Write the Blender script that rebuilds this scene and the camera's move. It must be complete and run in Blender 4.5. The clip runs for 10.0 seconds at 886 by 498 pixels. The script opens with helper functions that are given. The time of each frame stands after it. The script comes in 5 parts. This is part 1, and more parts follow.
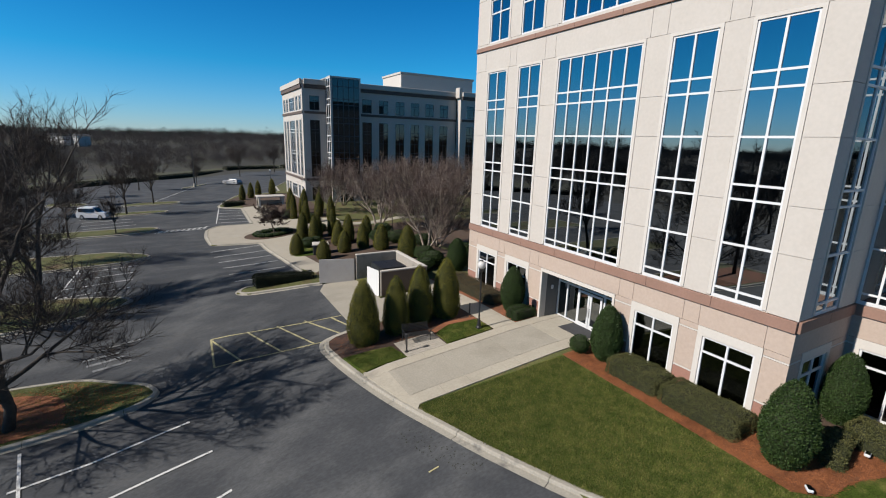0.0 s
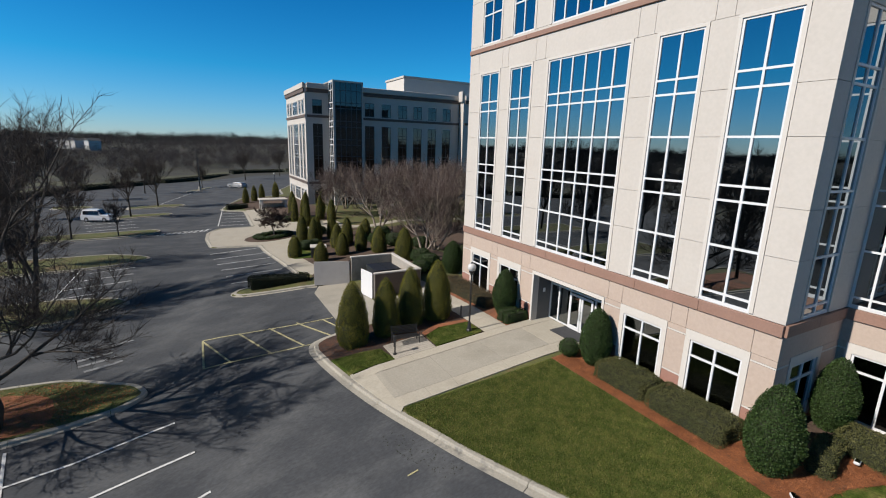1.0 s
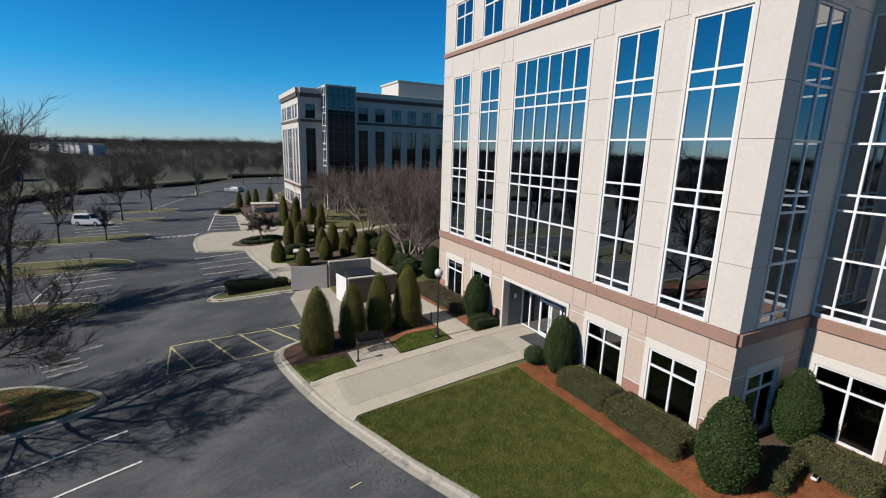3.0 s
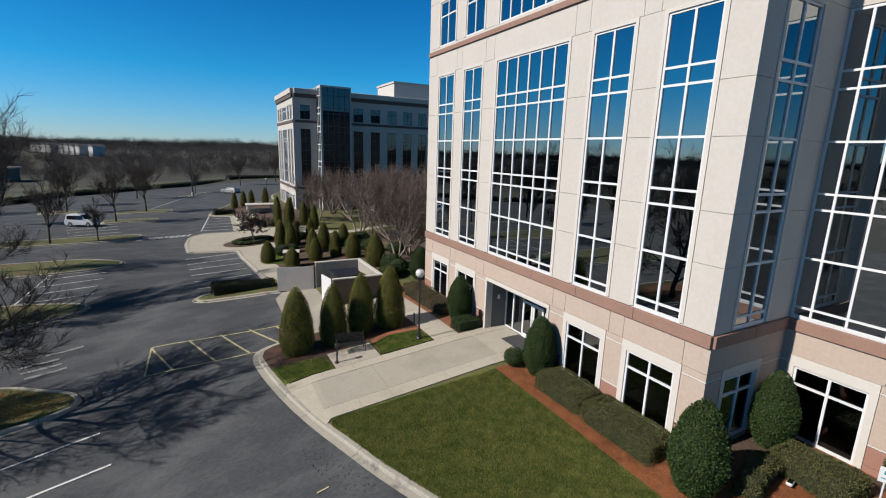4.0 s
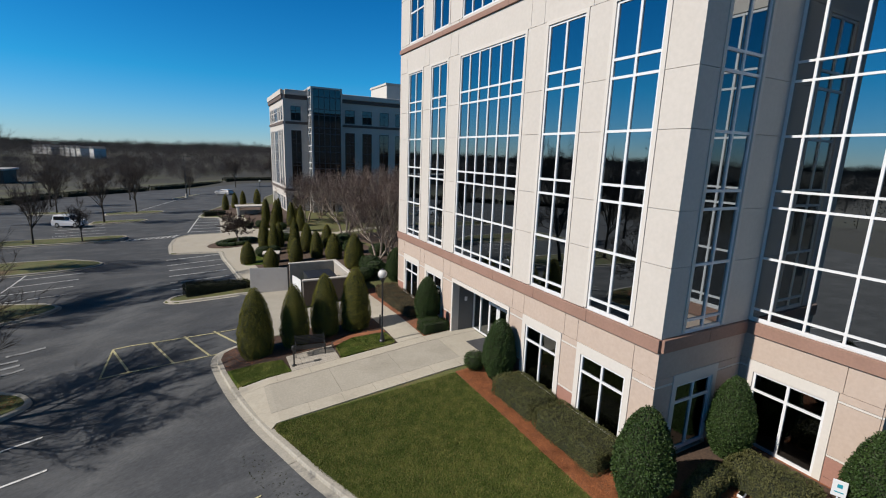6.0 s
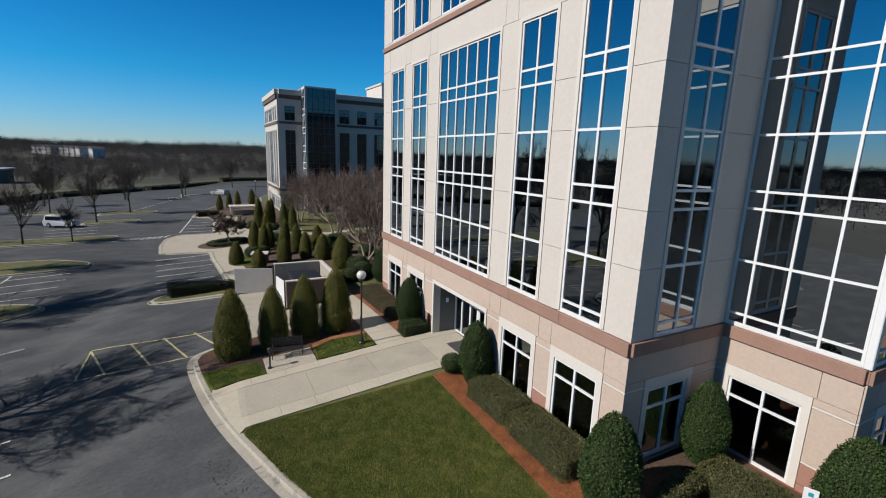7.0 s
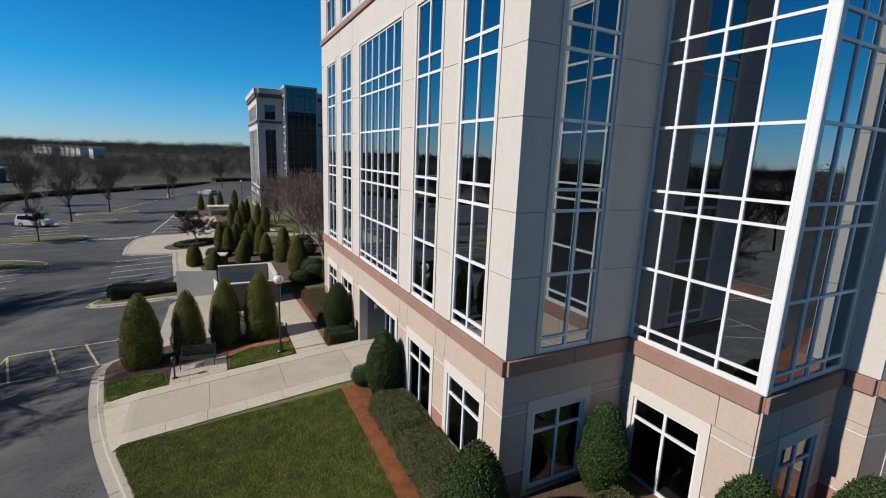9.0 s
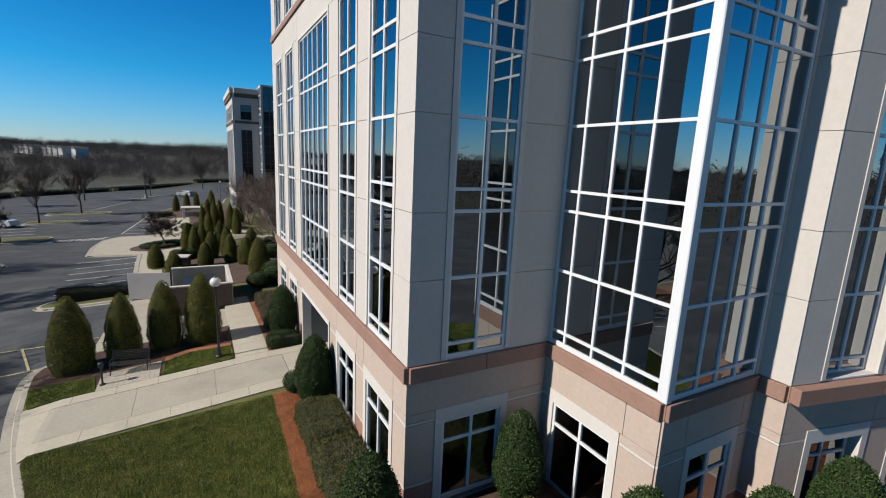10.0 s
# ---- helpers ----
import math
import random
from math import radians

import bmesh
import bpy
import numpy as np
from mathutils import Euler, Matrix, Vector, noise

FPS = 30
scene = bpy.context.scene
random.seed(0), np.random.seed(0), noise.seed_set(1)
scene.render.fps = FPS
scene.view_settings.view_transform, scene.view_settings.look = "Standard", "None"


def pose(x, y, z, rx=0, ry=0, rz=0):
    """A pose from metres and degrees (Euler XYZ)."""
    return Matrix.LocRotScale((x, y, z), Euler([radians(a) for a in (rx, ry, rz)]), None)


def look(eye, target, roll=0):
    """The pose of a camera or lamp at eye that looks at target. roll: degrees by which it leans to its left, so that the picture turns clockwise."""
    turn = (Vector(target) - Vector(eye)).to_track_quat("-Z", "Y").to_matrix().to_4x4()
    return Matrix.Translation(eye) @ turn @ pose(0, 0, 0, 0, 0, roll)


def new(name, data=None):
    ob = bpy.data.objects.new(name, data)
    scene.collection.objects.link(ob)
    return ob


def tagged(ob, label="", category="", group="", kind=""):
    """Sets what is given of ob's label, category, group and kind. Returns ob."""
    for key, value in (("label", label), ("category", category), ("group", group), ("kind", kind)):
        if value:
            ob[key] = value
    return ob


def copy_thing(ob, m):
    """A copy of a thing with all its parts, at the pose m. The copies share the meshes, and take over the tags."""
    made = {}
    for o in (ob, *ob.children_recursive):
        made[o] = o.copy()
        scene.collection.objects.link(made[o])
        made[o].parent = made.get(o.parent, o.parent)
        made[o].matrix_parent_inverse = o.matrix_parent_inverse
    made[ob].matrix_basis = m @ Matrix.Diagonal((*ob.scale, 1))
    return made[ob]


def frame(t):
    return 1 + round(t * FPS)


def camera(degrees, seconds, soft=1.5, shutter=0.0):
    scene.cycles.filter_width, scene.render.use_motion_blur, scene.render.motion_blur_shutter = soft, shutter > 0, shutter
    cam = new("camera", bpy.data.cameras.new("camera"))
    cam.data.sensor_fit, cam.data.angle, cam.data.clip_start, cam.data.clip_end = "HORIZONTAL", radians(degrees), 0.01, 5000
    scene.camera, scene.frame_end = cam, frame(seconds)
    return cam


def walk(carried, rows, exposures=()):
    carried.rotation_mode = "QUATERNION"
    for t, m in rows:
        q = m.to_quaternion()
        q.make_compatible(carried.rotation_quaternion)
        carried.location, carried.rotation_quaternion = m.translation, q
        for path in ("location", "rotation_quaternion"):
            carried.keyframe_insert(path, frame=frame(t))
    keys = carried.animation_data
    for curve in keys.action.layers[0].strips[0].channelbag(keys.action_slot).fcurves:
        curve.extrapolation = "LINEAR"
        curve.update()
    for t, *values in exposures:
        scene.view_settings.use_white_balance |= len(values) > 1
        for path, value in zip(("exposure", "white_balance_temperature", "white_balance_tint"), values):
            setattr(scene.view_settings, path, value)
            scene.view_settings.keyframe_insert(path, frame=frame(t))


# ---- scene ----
cam = camera(88.9, 10.0, soft=1.1)
PATH = [
    (0, (-1.141, -2.456, 11.291), (-0.167, -0.77, 10.832), 1.75),
    (0.5, (-0.73, -2.648, 11.188), (0.23, -0.951, 10.743), 1.84),
    (1, (-0.263, -2.816, 11.169), (0.686, -1.112, 10.727), 1.75),
    (1.5, (0.197, -2.974, 11.203), (1.137, -1.264, 10.764), 1.77),
    (2, (0.694, -3.108, 11.191), (1.633, -1.396, 10.756), 1.72),
    (2.5, (1.208, -3.26, 11.181), (2.145, -1.546, 10.753), 1.73),
    (4, (2.775, -3.668, 11.069), (3.708, -1.949, 10.653), 1.8),
    (4.5, (3.322, -3.778, 11.017), (4.252, -2.056, 10.603), 1.77),
    (5, (3.856, -3.879, 10.936), (4.781, -2.154, 10.525), 1.79),
    (5.5, (4.328, -3.985, 10.873), (5.255, -2.259, 10.468), 1.92),
    (7, (5.959, -4.3, 10.824), (6.884, -2.572, 10.424), 2.01),
    (7.5, (6.536, -4.383, 10.85), (7.458, -2.655, 10.444), 1.83),
    (8, (7.622, -4.491, 10.794), (8.539, -2.76, 10.391), 1.83),
    (8.5, (8.881, -4.656, 10.786), (9.789, -2.92, 10.386), 1.98),
    (9, (10.132, -4.864, 10.775), (11.042, -3.127, 10.381), 2.24),
    (9.5, (11.334, -5.198, 10.772), (12.256, -3.465, 10.388), 2.56),
    (10, (12.377, -5.512, 10.757), (13.322, -3.792, 10.375), 2.57),
]
walk(cam, [(t, look(eye, target, roll)) for t, eye, target, roll in PATH], exposures=[(0, 0.38), (4, 0.38), (8, 0.31), (9, 0.33), (9.5, 0.38), (10, 0.42)])

# ---- light ----
SUN_EL, SUN_SIDE = 36.0, 0.07          # elevation; sideways drift of the rays towards -y for each metre along +x
world = bpy.data.worlds.new("sky")
world.use_nodes = True
scene.world = world
wn = world.node_tree.nodes
sky = wn.new("ShaderNodeTexSky")
sky.sky_type, sky.sun_disc = "NISHITA", False
sky.sun_elevation, sky.sun_rotation = radians(SUN_EL), radians(-85)
sky.air_density, sky.dust_density, sky.ozone_density = 1.0, 0.0, 1.6
tone = wn.new("ShaderNodeHueSaturation")
tone.inputs["Saturation"].default_value = 1.1
clear_air = wn.new("ShaderNodeMix")
clear_air.data_type, clear_air.blend_type = "RGBA", "MULTIPLY"
clear_air.inputs[0].default_value = 1.0
way, up, deep = wn.new("ShaderNodeTexCoord"), wn.new("ShaderNodeSeparateXYZ"), wn.new("ShaderNodeValToRGB")
deep.color_ramp.elements[0].position, deep.color_ramp.elements[0].color = 0.0, (0.86, 1.26, 2.12, 1)
deep.color_ramp.elements[1].position, deep.color_ramp.elements[1].color = 0.80, (0.09, 0.15, 0.24, 1)
mid = deep.color_ramp.elements.new(0.14)
mid.color = (0.17, 1.27, 2.02, 1)
high = deep.color_ramp.elements.new(0.34)
high.color = (0.04, 1.02, 1.80, 1)
world.node_tree.links.new(way.outputs["Generated"], up.inputs[0])
world.node_tree.links.new(up.outputs["Z"], deep.inputs[0])
world.node_tree.links.new(deep.outputs[0], clear_air.inputs[7])
world.node_tree.links.new(sky.outputs[0], tone.inputs["Color"])
world.node_tree.links.new(tone.outputs[0], clear_air.inputs[6])
world.node_tree.links.new(clear_air.outputs[2], wn["Background"].inputs[0])
wn["Background"].inputs[1].default_value = 0.0445
sun = new("sun", bpy.data.lights.new("sun", "SUN"))
sun.data.energy, sun.data.angle, sun.data.color = 5.0, radians(0.53), (1.0, 0.935, 0.865)
ray = Vector((math.cos(radians(SUN_EL)), -SUN_SIDE * math.cos(radians(SUN_EL)), -math.sin(radians(SUN_EL))))
sun.matrix_world = look((0, 0, 60), Vector((0, 0, 60)) + ray)


# ---- materials ----
def mat(name, c1, c2, scale=1.0, rough=0.8, metal=0.0, bump=0.0, bscale=None, fine=0.35, detail=4.0, spread=0.25, spec=0.5, mix3=None, rand=0.0, aniso=None):
    """Two-scale noise between two colours, a fine grain, bump, and where wanted a third colour in large patches."""
    m = bpy.data.materials.new(name)
    m.use_nodes = True
    n, l = m.node_tree.nodes, m.node_tree.links
    b = n["Principled BSDF"]
    co = n.new("ShaderNodeNewGeometry").outputs["Position"] if rand == 0 else n.new("ShaderNodeTexCoord").outputs["Object"]
    if aniso:
        mp = n.new("ShaderNodeMapping")
        mp.inputs["Scale"].default_value = aniso
        l.new(co, mp.inputs[0])
        co = mp.outputs[0]

    def nz(s, d=detail, ro=0.6):
        t = n.new("ShaderNodeTexNoise")
        t.inputs["Scale"].default_value, t.inputs["Detail"].default_value, t.inputs["Roughness"].default_value = s, d, ro
        l.new(co, t.inputs["Vector"])
        return t.outputs[0]

    def ramp(src, a, z):
        r = n.new("ShaderNodeMapRange")
        r.inputs[1].default_value, r.inputs[2].default_value = a, z
        l.new(src, r.inputs[0])
        return r.outputs[0]

    def blend(f, a, z, kind="MIX"):
        x = n.new("ShaderNodeMix")
        x.data_type, x.blend_type = "RGBA", kind
        for sock, v in ((x.inputs[0], f), (x.inputs[6], a), (x.inputs[7], z)):
            if isinstance(v, (int, float)):
                sock.default_value = v
            elif isinstance(v, tuple):
                sock.default_value = (*v, 1)
            else:
                l.new(v, sock)
        return x.outputs[2]

    col = blend(ramp(nz(scale), 0.5 - spread, 0.5 + spread), c1, c2)
    if mix3:
        col = blend(ramp(nz(mix3[1]), mix3[2], mix3[3]), col, mix3[0])
    if fine:
        g = n.new("ShaderNodeMapRange")
        g.inputs[1].default_value, g.inputs[2].default_value, g.inputs[3].default_value, g.inputs[4].default_value = 0.25, 0.75, 1 - fine, 1 + fine
        l.new(nz(scale * 14, 3), g.inputs[0])
        col = blend(1.0, col, g.outputs[0], "MULTIPLY")
    if rand:
        oi = n.new("ShaderNodeObjectInfo")
        g = n.new("ShaderNodeMapRange")
        g.inputs[3].default_value, g.inputs[4].default_value = 1 - rand, 1 + rand
        l.new(oi.outputs["Random"], g.inputs[0])
        col = blend(1.0, col, g.outputs[0], "MULTIPLY")
    l.new(col, b.inputs["Base Color"])
    b.inputs["Roughness"].default_value, b.inputs["Metallic"].default_value = rough, metal
    b.inputs["Specular IOR Level"].default_value = spec
    if bump:
        bp = n.new("ShaderNodeBump")
        bp.inputs["Strength"].default_value, bp.inputs["Distance"].default_value = bump, 0.02
        l.new(nz(bscale or scale * 10, 5), bp.inputs["Height"])
        l.new(bp.outputs[0], b.inputs["Normal"])
    return m


def leafy(name, dark, light, rough=0.55, trans=0.15):
    """Foliage: colour varies leaf by leaf and in larger patches."""
    m = mat(name, dark, light, 2.2, rough, fine=0.3, spec=0.2)
    n, l = m.node_tree.nodes, m.node_tree.links
    b = n["Principled BSDF"]
    src = b.inputs["Base Color"].links[0].from_socket
    g = n.new("ShaderNodeNewGeometry")
    r = n.new("ShaderNodeMapRange")
    r.inputs[3].default_value, r.inputs[4].default_value = 0.7, 1.32
    l.new(g.outputs["Random Per Island"], r.inputs[0])
    x = n.new("ShaderNodeMix")
    x.data_type, x.blend_type = "RGBA", "MULTIPLY"
    x.inputs[0].default_value = 1
    l.new(src, x.inputs[6])
    l.new(r.outputs[0], x.inputs[7])
    l.new(x.outputs[2], b.inputs["Base Color"])
    return m


def glass(name, tint, lowest, wave=0.02):
    """Coated office glazing: a mirror layer whose strength rises at grazing angles over dark-tinted clear glass."""
    m = bpy.data.materials.new(name)
    m.use_nodes = True
    n, l = m.node_tree.nodes, m.node_tree.links
    n.remove(n["Principled BSDF"])
    gl, tr, mx, fr = n.new("ShaderNodeBsdfGlossy"), n.new("ShaderNodeBsdfTransparent"), n.new("ShaderNodeMixShader"), n.new("ShaderNodeFresnel")
    gl.inputs["Color"].default_value, gl.inputs["Roughness"].default_value = (0.86, 0.93, 0.97, 1), 0.004
    tr.inputs["Color"].default_value = (*tint, 1)
    r = n.new("ShaderNodeMapRange")
    r.inputs[3].default_value = lowest
    fr.inputs[0].default_value = 1.5
    l.new(fr.outputs[0], r.inputs[0])
    l.new(r.outputs[0], mx.inputs[0])
    l.new(tr.outputs[0], mx.inputs[1])
    l.new(gl.outputs[0], mx.inputs[2])
    tc, nz, bp = n.new("ShaderNodeNewGeometry"), n.new("ShaderNodeTexNoise"), n.new("ShaderNodeBump")
    nz.inputs["Scale"].default_value, nz.inputs["Detail"].default_value = 0.9, 1.0
    bp.inputs["Strength"].default_value, bp.inputs["Distance"].default_value = wave, 0.05
    l.new(tc.outputs["Position"], nz.inputs["Vector"])
    l.new(nz.outputs[0], bp.inputs["Height"])
    l.new(bp.outputs[0], gl.inputs["Normal"])
    l.new(mx.outputs[0], n["Material Output"].inputs[0])
    return m


M = dict(
    asphalt=mat("asphalt", (0.036, 0.039, 0.043), (0.053, 0.056, 0.060), 0.55, 0.9, bump=0.4, bscale=60, fine=0.22, spec=0.3, mix3=((0.076, 0.079, 0.081), 0.42, 0.44, 0.66), aniso=(0.75, 1.25, 1)),
    ground=mat("ground_cover", (0.020, 0.018, 0.012), (0.040, 0.036, 0.020), 0.12, 0.95, fine=0.35, mix3=((0.042, 0.044, 0.018), 0.03, 0.52, 0.62)),
    grass=mat("lawn", (0.026, 0.046, 0.006), (0.058, 0.082, 0.013), 1.6, 0.95, bump=0.9, bscale=45, fine=0.6, spec=0.1, mix3=((0.130, 0.125, 0.036), 1.1, 0.47, 0.68)),
    blade=leafy("grass_blades", (0.030, 0.054, 0.006), (0.105, 0.122, 0.024), 0.8),
    dry_blade=leafy("dry_grass_blades", (0.110, 0.108, 0.030), (0.200, 0.175, 0.062), 0.85),
    # dark brown for the litter beds and for the painted shade by the hollies
    litter=mat("leaf_litter", (0.042, 0.026, 0.017), (0.085, 0.052, 0.032), 1.2, 0.95, bump=0.9, bscale=25, fine=0.5),
    straw=leafy("straw_needles", (0.14, 0.050, 0.020), (0.33, 0.125, 0.050), 0.9),
    verge=mat("winter_grass", (0.052, 0.066, 0.013), (0.105, 0.100, 0.030), 0.8, 0.95, bump=0.9, bscale=40, fine=0.5, mix3=((0.115, 0.0752, 0.0354), 0.5, 0.52, 0.7)),
    field=mat("far_winter_field", (0.034, 0.038, 0.014), (0.072, 0.068, 0.028), 0.15, 0.95, fine=0.4, mix3=((0.030, 0.026, 0.018), 0.06, 0.5, 0.64)),
    mulch=mat("pine_straw", (0.12, 0.043, 0.018), (0.27, 0.098, 0.042), 1.6, 0.95, bump=1.0, bscale=30, fine=0.55, mix3=((0.10, 0.062, 0.033), 0.7, 0.56, 0.74)),
    # older, darker straw with the cypresses' shade added to its colour
    old_shaded_mulch=mat("old_shaded_pine_straw", (0.022, 0.013, 0.009), (0.050, 0.026, 0.016), 1.6, 0.95, bump=1.0, bscale=30, fine=0.55, mix3=((0.085, 0.036, 0.019), 0.6, 0.56, 0.72)),
    concrete=mat("concrete", (0.313, 0.283, 0.226), (0.349, 0.319, 0.259), 0.6, 0.85, bump=0.2, bscale=60, fine=0.1, mix3=((0.259, 0.235, 0.187), 0.35, 0.56, 0.78)),
    concrete_dark=mat("exposed_concrete", (0.262, 0.241, 0.197), (0.300, 0.276, 0.228), 0.8, 0.9, bump=0.25, bscale=80, fine=0.12, mix3=((0.225, 0.207, 0.168), 0.45, 0.53, 0.74)),
    kerb=mat("kerb_concrete", (0.271, 0.253, 0.211), (0.325, 0.301, 0.253), 0.8, 0.9, bump=0.3, bscale=50, fine=0.15, mix3=((0.132, 0.126, 0.114), 1.3, 0.58, 0.75)),
    paint=mat("white_road_paint", (0.43, 0.435, 0.43), (0.53, 0.53, 0.515), 3.0, 0.8, fine=0.25, mix3=((0.12, 0.12, 0.12), 4.0, 0.58, 0.72)),
    faded=mat("faded_road_paint", (0.14, 0.145, 0.145), (0.24, 0.245, 0.245), 2.0, 0.85, fine=0.3, mix3=((0.07, 0.072, 0.075), 1.6, 0.48, 0.66)),
    yellow=mat("yellow_road_paint", (0.30, 0.275, 0.14), (0.37, 0.335, 0.18), 3.0, 0.8, fine=0.25, mix3=((0.12, 0.115, 0.09), 4.0, 0.54, 0.70)),
    white=mat("off_white_precast", (0.421, 0.388, 0.346), (0.448, 0.415, 0.373), 0.5, 0.85, bump=0.15, bscale=70, fine=0.05, mix3=((0.391, 0.355, 0.313), 0.25, 0.56, 0.8)),
    light=mat("smooth_precast_trim", (0.463, 0.433, 0.388), (0.487, 0.457, 0.415), 0.7, 0.8, bump=0.1, bscale=70, fine=0.04),
    beige=mat("pink_beige_precast", (0.361, 0.286, 0.232), (0.391, 0.313, 0.256), 0.6, 0.85, bump=0.2, bscale=70, fine=0.07, mix3=((0.325, 0.253, 0.205), 0.3, 0.55, 0.8)),
    # dark grey that puts the shade of the entrance recess into the wall colour
    recess=mat("shade_grey_stucco", (0.095, 0.092, 0.09), (0.12, 0.116, 0.112), 0.8, 0.85, bump=0.2, bscale=70, fine=0.08),
    belt=mat("terracotta_band", (0.205, 0.12, 0.0873), (0.241, 0.141, 0.105), 0.9, 0.75, bump=0.15, bscale=60, fine=0.1),
    red=mat("red_brown_base", (0.241, 0.123, 0.0903), (0.277, 0.144, 0.108), 1.2, 0.8, bump=0.2, bscale=60, fine=0.1),
    frame=mat("white_aluminium", (0.54, 0.545, 0.545), (0.575, 0.58, 0.58), 2.0, 0.4, fine=0.02),
    glass=glass("window_glass", (0.04, 0.045, 0.05), 0.31),
    bay_glass=glass("bay_glass", (0.07, 0.085, 0.09), 0.31),
    low_glass=glass("ground_floor_glass", (0.08, 0.085, 0.085), 0.13),
    far_glass=glass("sister_glass", (0.03, 0.034, 0.04), 0.035),
    brown_box=leafy("brown_hedge_leaves", (0.0512, 0.0373, 0.0181), (0.0963, 0.0692, 0.0361), 0.7),
    white_car=mat("white_car_paint", (0.584, 0.584, 0.584), (0.619, 0.619, 0.619), 1.0, 0.25, fine=0.0),
    clear=glass("storefront_glass", (0.3, 0.33, 0.33), 0.22),
    # near-black walls and slabs: the dimness of the rooms is put into their colour
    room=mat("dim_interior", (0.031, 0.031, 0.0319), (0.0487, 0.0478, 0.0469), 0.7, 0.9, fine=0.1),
    blind=mat("roller_blind", (0.271, 0.283, 0.265), (0.301, 0.313, 0.295), 1.0, 0.9, fine=0.05),
    carpet=mat("office_carpet", (0.132, 0.12, 0.102), (0.162, 0.15, 0.126), 2.0, 0.95, fine=0.2),
    roof=mat("roof_membrane", (0.241, 0.241, 0.235), (0.301, 0.301, 0.289), 0.5, 0.9, fine=0.1),
    bark=mat("grey_brown_bark", (0.0301, 0.0241, 0.0198), (0.0602, 0.0512, 0.0421), 5.0, 0.95, bump=0.8, bscale=25, fine=0.3),
    twig=mat("bare_twigs", (0.0271, 0.0204, 0.0168), (0.0512, 0.0397, 0.0331), 1.2, 0.95, fine=0.2),
    pale_bark=mat("pale_peeling_bark", (0.15, 0.12, 0.095), (0.30, 0.25, 0.20), 4.0, 0.9, bump=0.6, bscale=20, fine=0.3),
    red_twig=mat("reddish_twigs", (0.050, 0.032, 0.028), (0.088, 0.058, 0.050), 1.0, 0.95, fine=0.2),
    dark_twig=mat("dark_red_twigs", (0.031, 0.0195, 0.0159), (0.062, 0.0398, 0.0336), 1.0, 0.95, fine=0.2),
    dark_band=mat("dark_brown_band", (0.075, 0.055, 0.046), (0.10, 0.074, 0.062), 0.9, 0.8, bump=0.15, bscale=60, fine=0.1),
    # dark copy of the white frames, with the shade of the fronts in its colour
    shaded_frame=mat("shaded_aluminium", (0.0443, 0.0487, 0.0531), (0.062, 0.0664, 0.0708), 2.0, 0.4, fine=0.02),
    cone=leafy("cypress_foliage", (0.058, 0.064, 0.009), (0.168, 0.152, 0.025), 0.85),
    # near-black green standing in for shade between leaves; also used on dead leaves
    cone_in=mat("inner_shade_foliage", (0.00965, 0.0133, 0.00425), (0.0181, 0.0217, 0.00726), 5.0, 0.9),
    holly=leafy("holly_leaves", (0.015, 0.033, 0.007), (0.034, 0.058, 0.014), 0.6),
    box=leafy("hedge_leaves", (0.038, 0.045, 0.014), (0.092, 0.088, 0.032), 0.7),
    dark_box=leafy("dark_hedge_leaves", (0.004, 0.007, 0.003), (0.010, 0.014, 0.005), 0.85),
    wood=mat("winter_woods", (0.030, 0.026, 0.025), (0.055, 0.046, 0.042), 0.05, 0.95, fine=0.3),
    pine=mat("far_pines", (0.009, 0.014, 0.010), (0.020, 0.027, 0.017), 0.06, 0.9, fine=0.3),
    black=mat("black_metal", (0.0108, 0.0108, 0.0114), (0.0193, 0.0193, 0.0198), 4.0, 0.45, fine=0.1),
    stucco=mat("enclosure_stucco", (0.265, 0.241, 0.208), (0.313, 0.286, 0.247), 0.9, 0.9, bump=0.3, bscale=60, fine=0.1, mix3=((0.162, 0.147, 0.126), 0.8, 0.55, 0.75)),
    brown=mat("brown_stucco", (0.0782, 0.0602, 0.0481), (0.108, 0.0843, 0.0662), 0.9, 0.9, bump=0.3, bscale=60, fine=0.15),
    gate=mat("painted_gate", (0.337, 0.319, 0.301), (0.379, 0.361, 0.343), 1.5, 0.55, fine=0.06, mix3=((0.265, 0.247, 0.229), 0.7, 0.56, 0.8)),
    globe=mat("opal_globe", (0.481, 0.469, 0.445), (0.506, 0.493, 0.475), 2.0, 0.25, fine=0.0),
    mat=mat("door_mat", (0.0301, 0.0301, 0.0331), (0.0451, 0.0451, 0.0481), 6.0, 0.95, fine=0.2),
    rubber=mat("tyre_rubber", (0.00903, 0.00903, 0.00903), (0.015, 0.015, 0.015), 6.0, 0.8, fine=0.1),
    silver=mat("silver_car_paint", (0.313, 0.313, 0.313), (0.349, 0.349, 0.349), 1.0, 0.25, metal=0.3, fine=0.0),
    carglass=mat("car_glass", (0.00726, 0.00779, 0.00903), (0.012, 0.0127, 0.0138), 1.0, 0.05, fine=0.0),
    paver=mat("paver", (0.270, 0.246, 0.205), (0.330, 0.300, 0.255), 1.2, 0.9, bump=0.3, bscale=50, fine=0.15, rand=0.06, mix3=((0.12, 0.105, 0.085), 0.9, 0.55, 0.72)),
    sign_blue=mat("sign_teal", (0.012, 0.20, 0.26), (0.018, 0.23, 0.29), 3.0, 0.4, fine=0.0),
    green=mat("dumpster_green", (0.00726, 0.00965, 0.0108), (0.0133, 0.0168, 0.0181), 2.0, 0.6, fine=0.15),
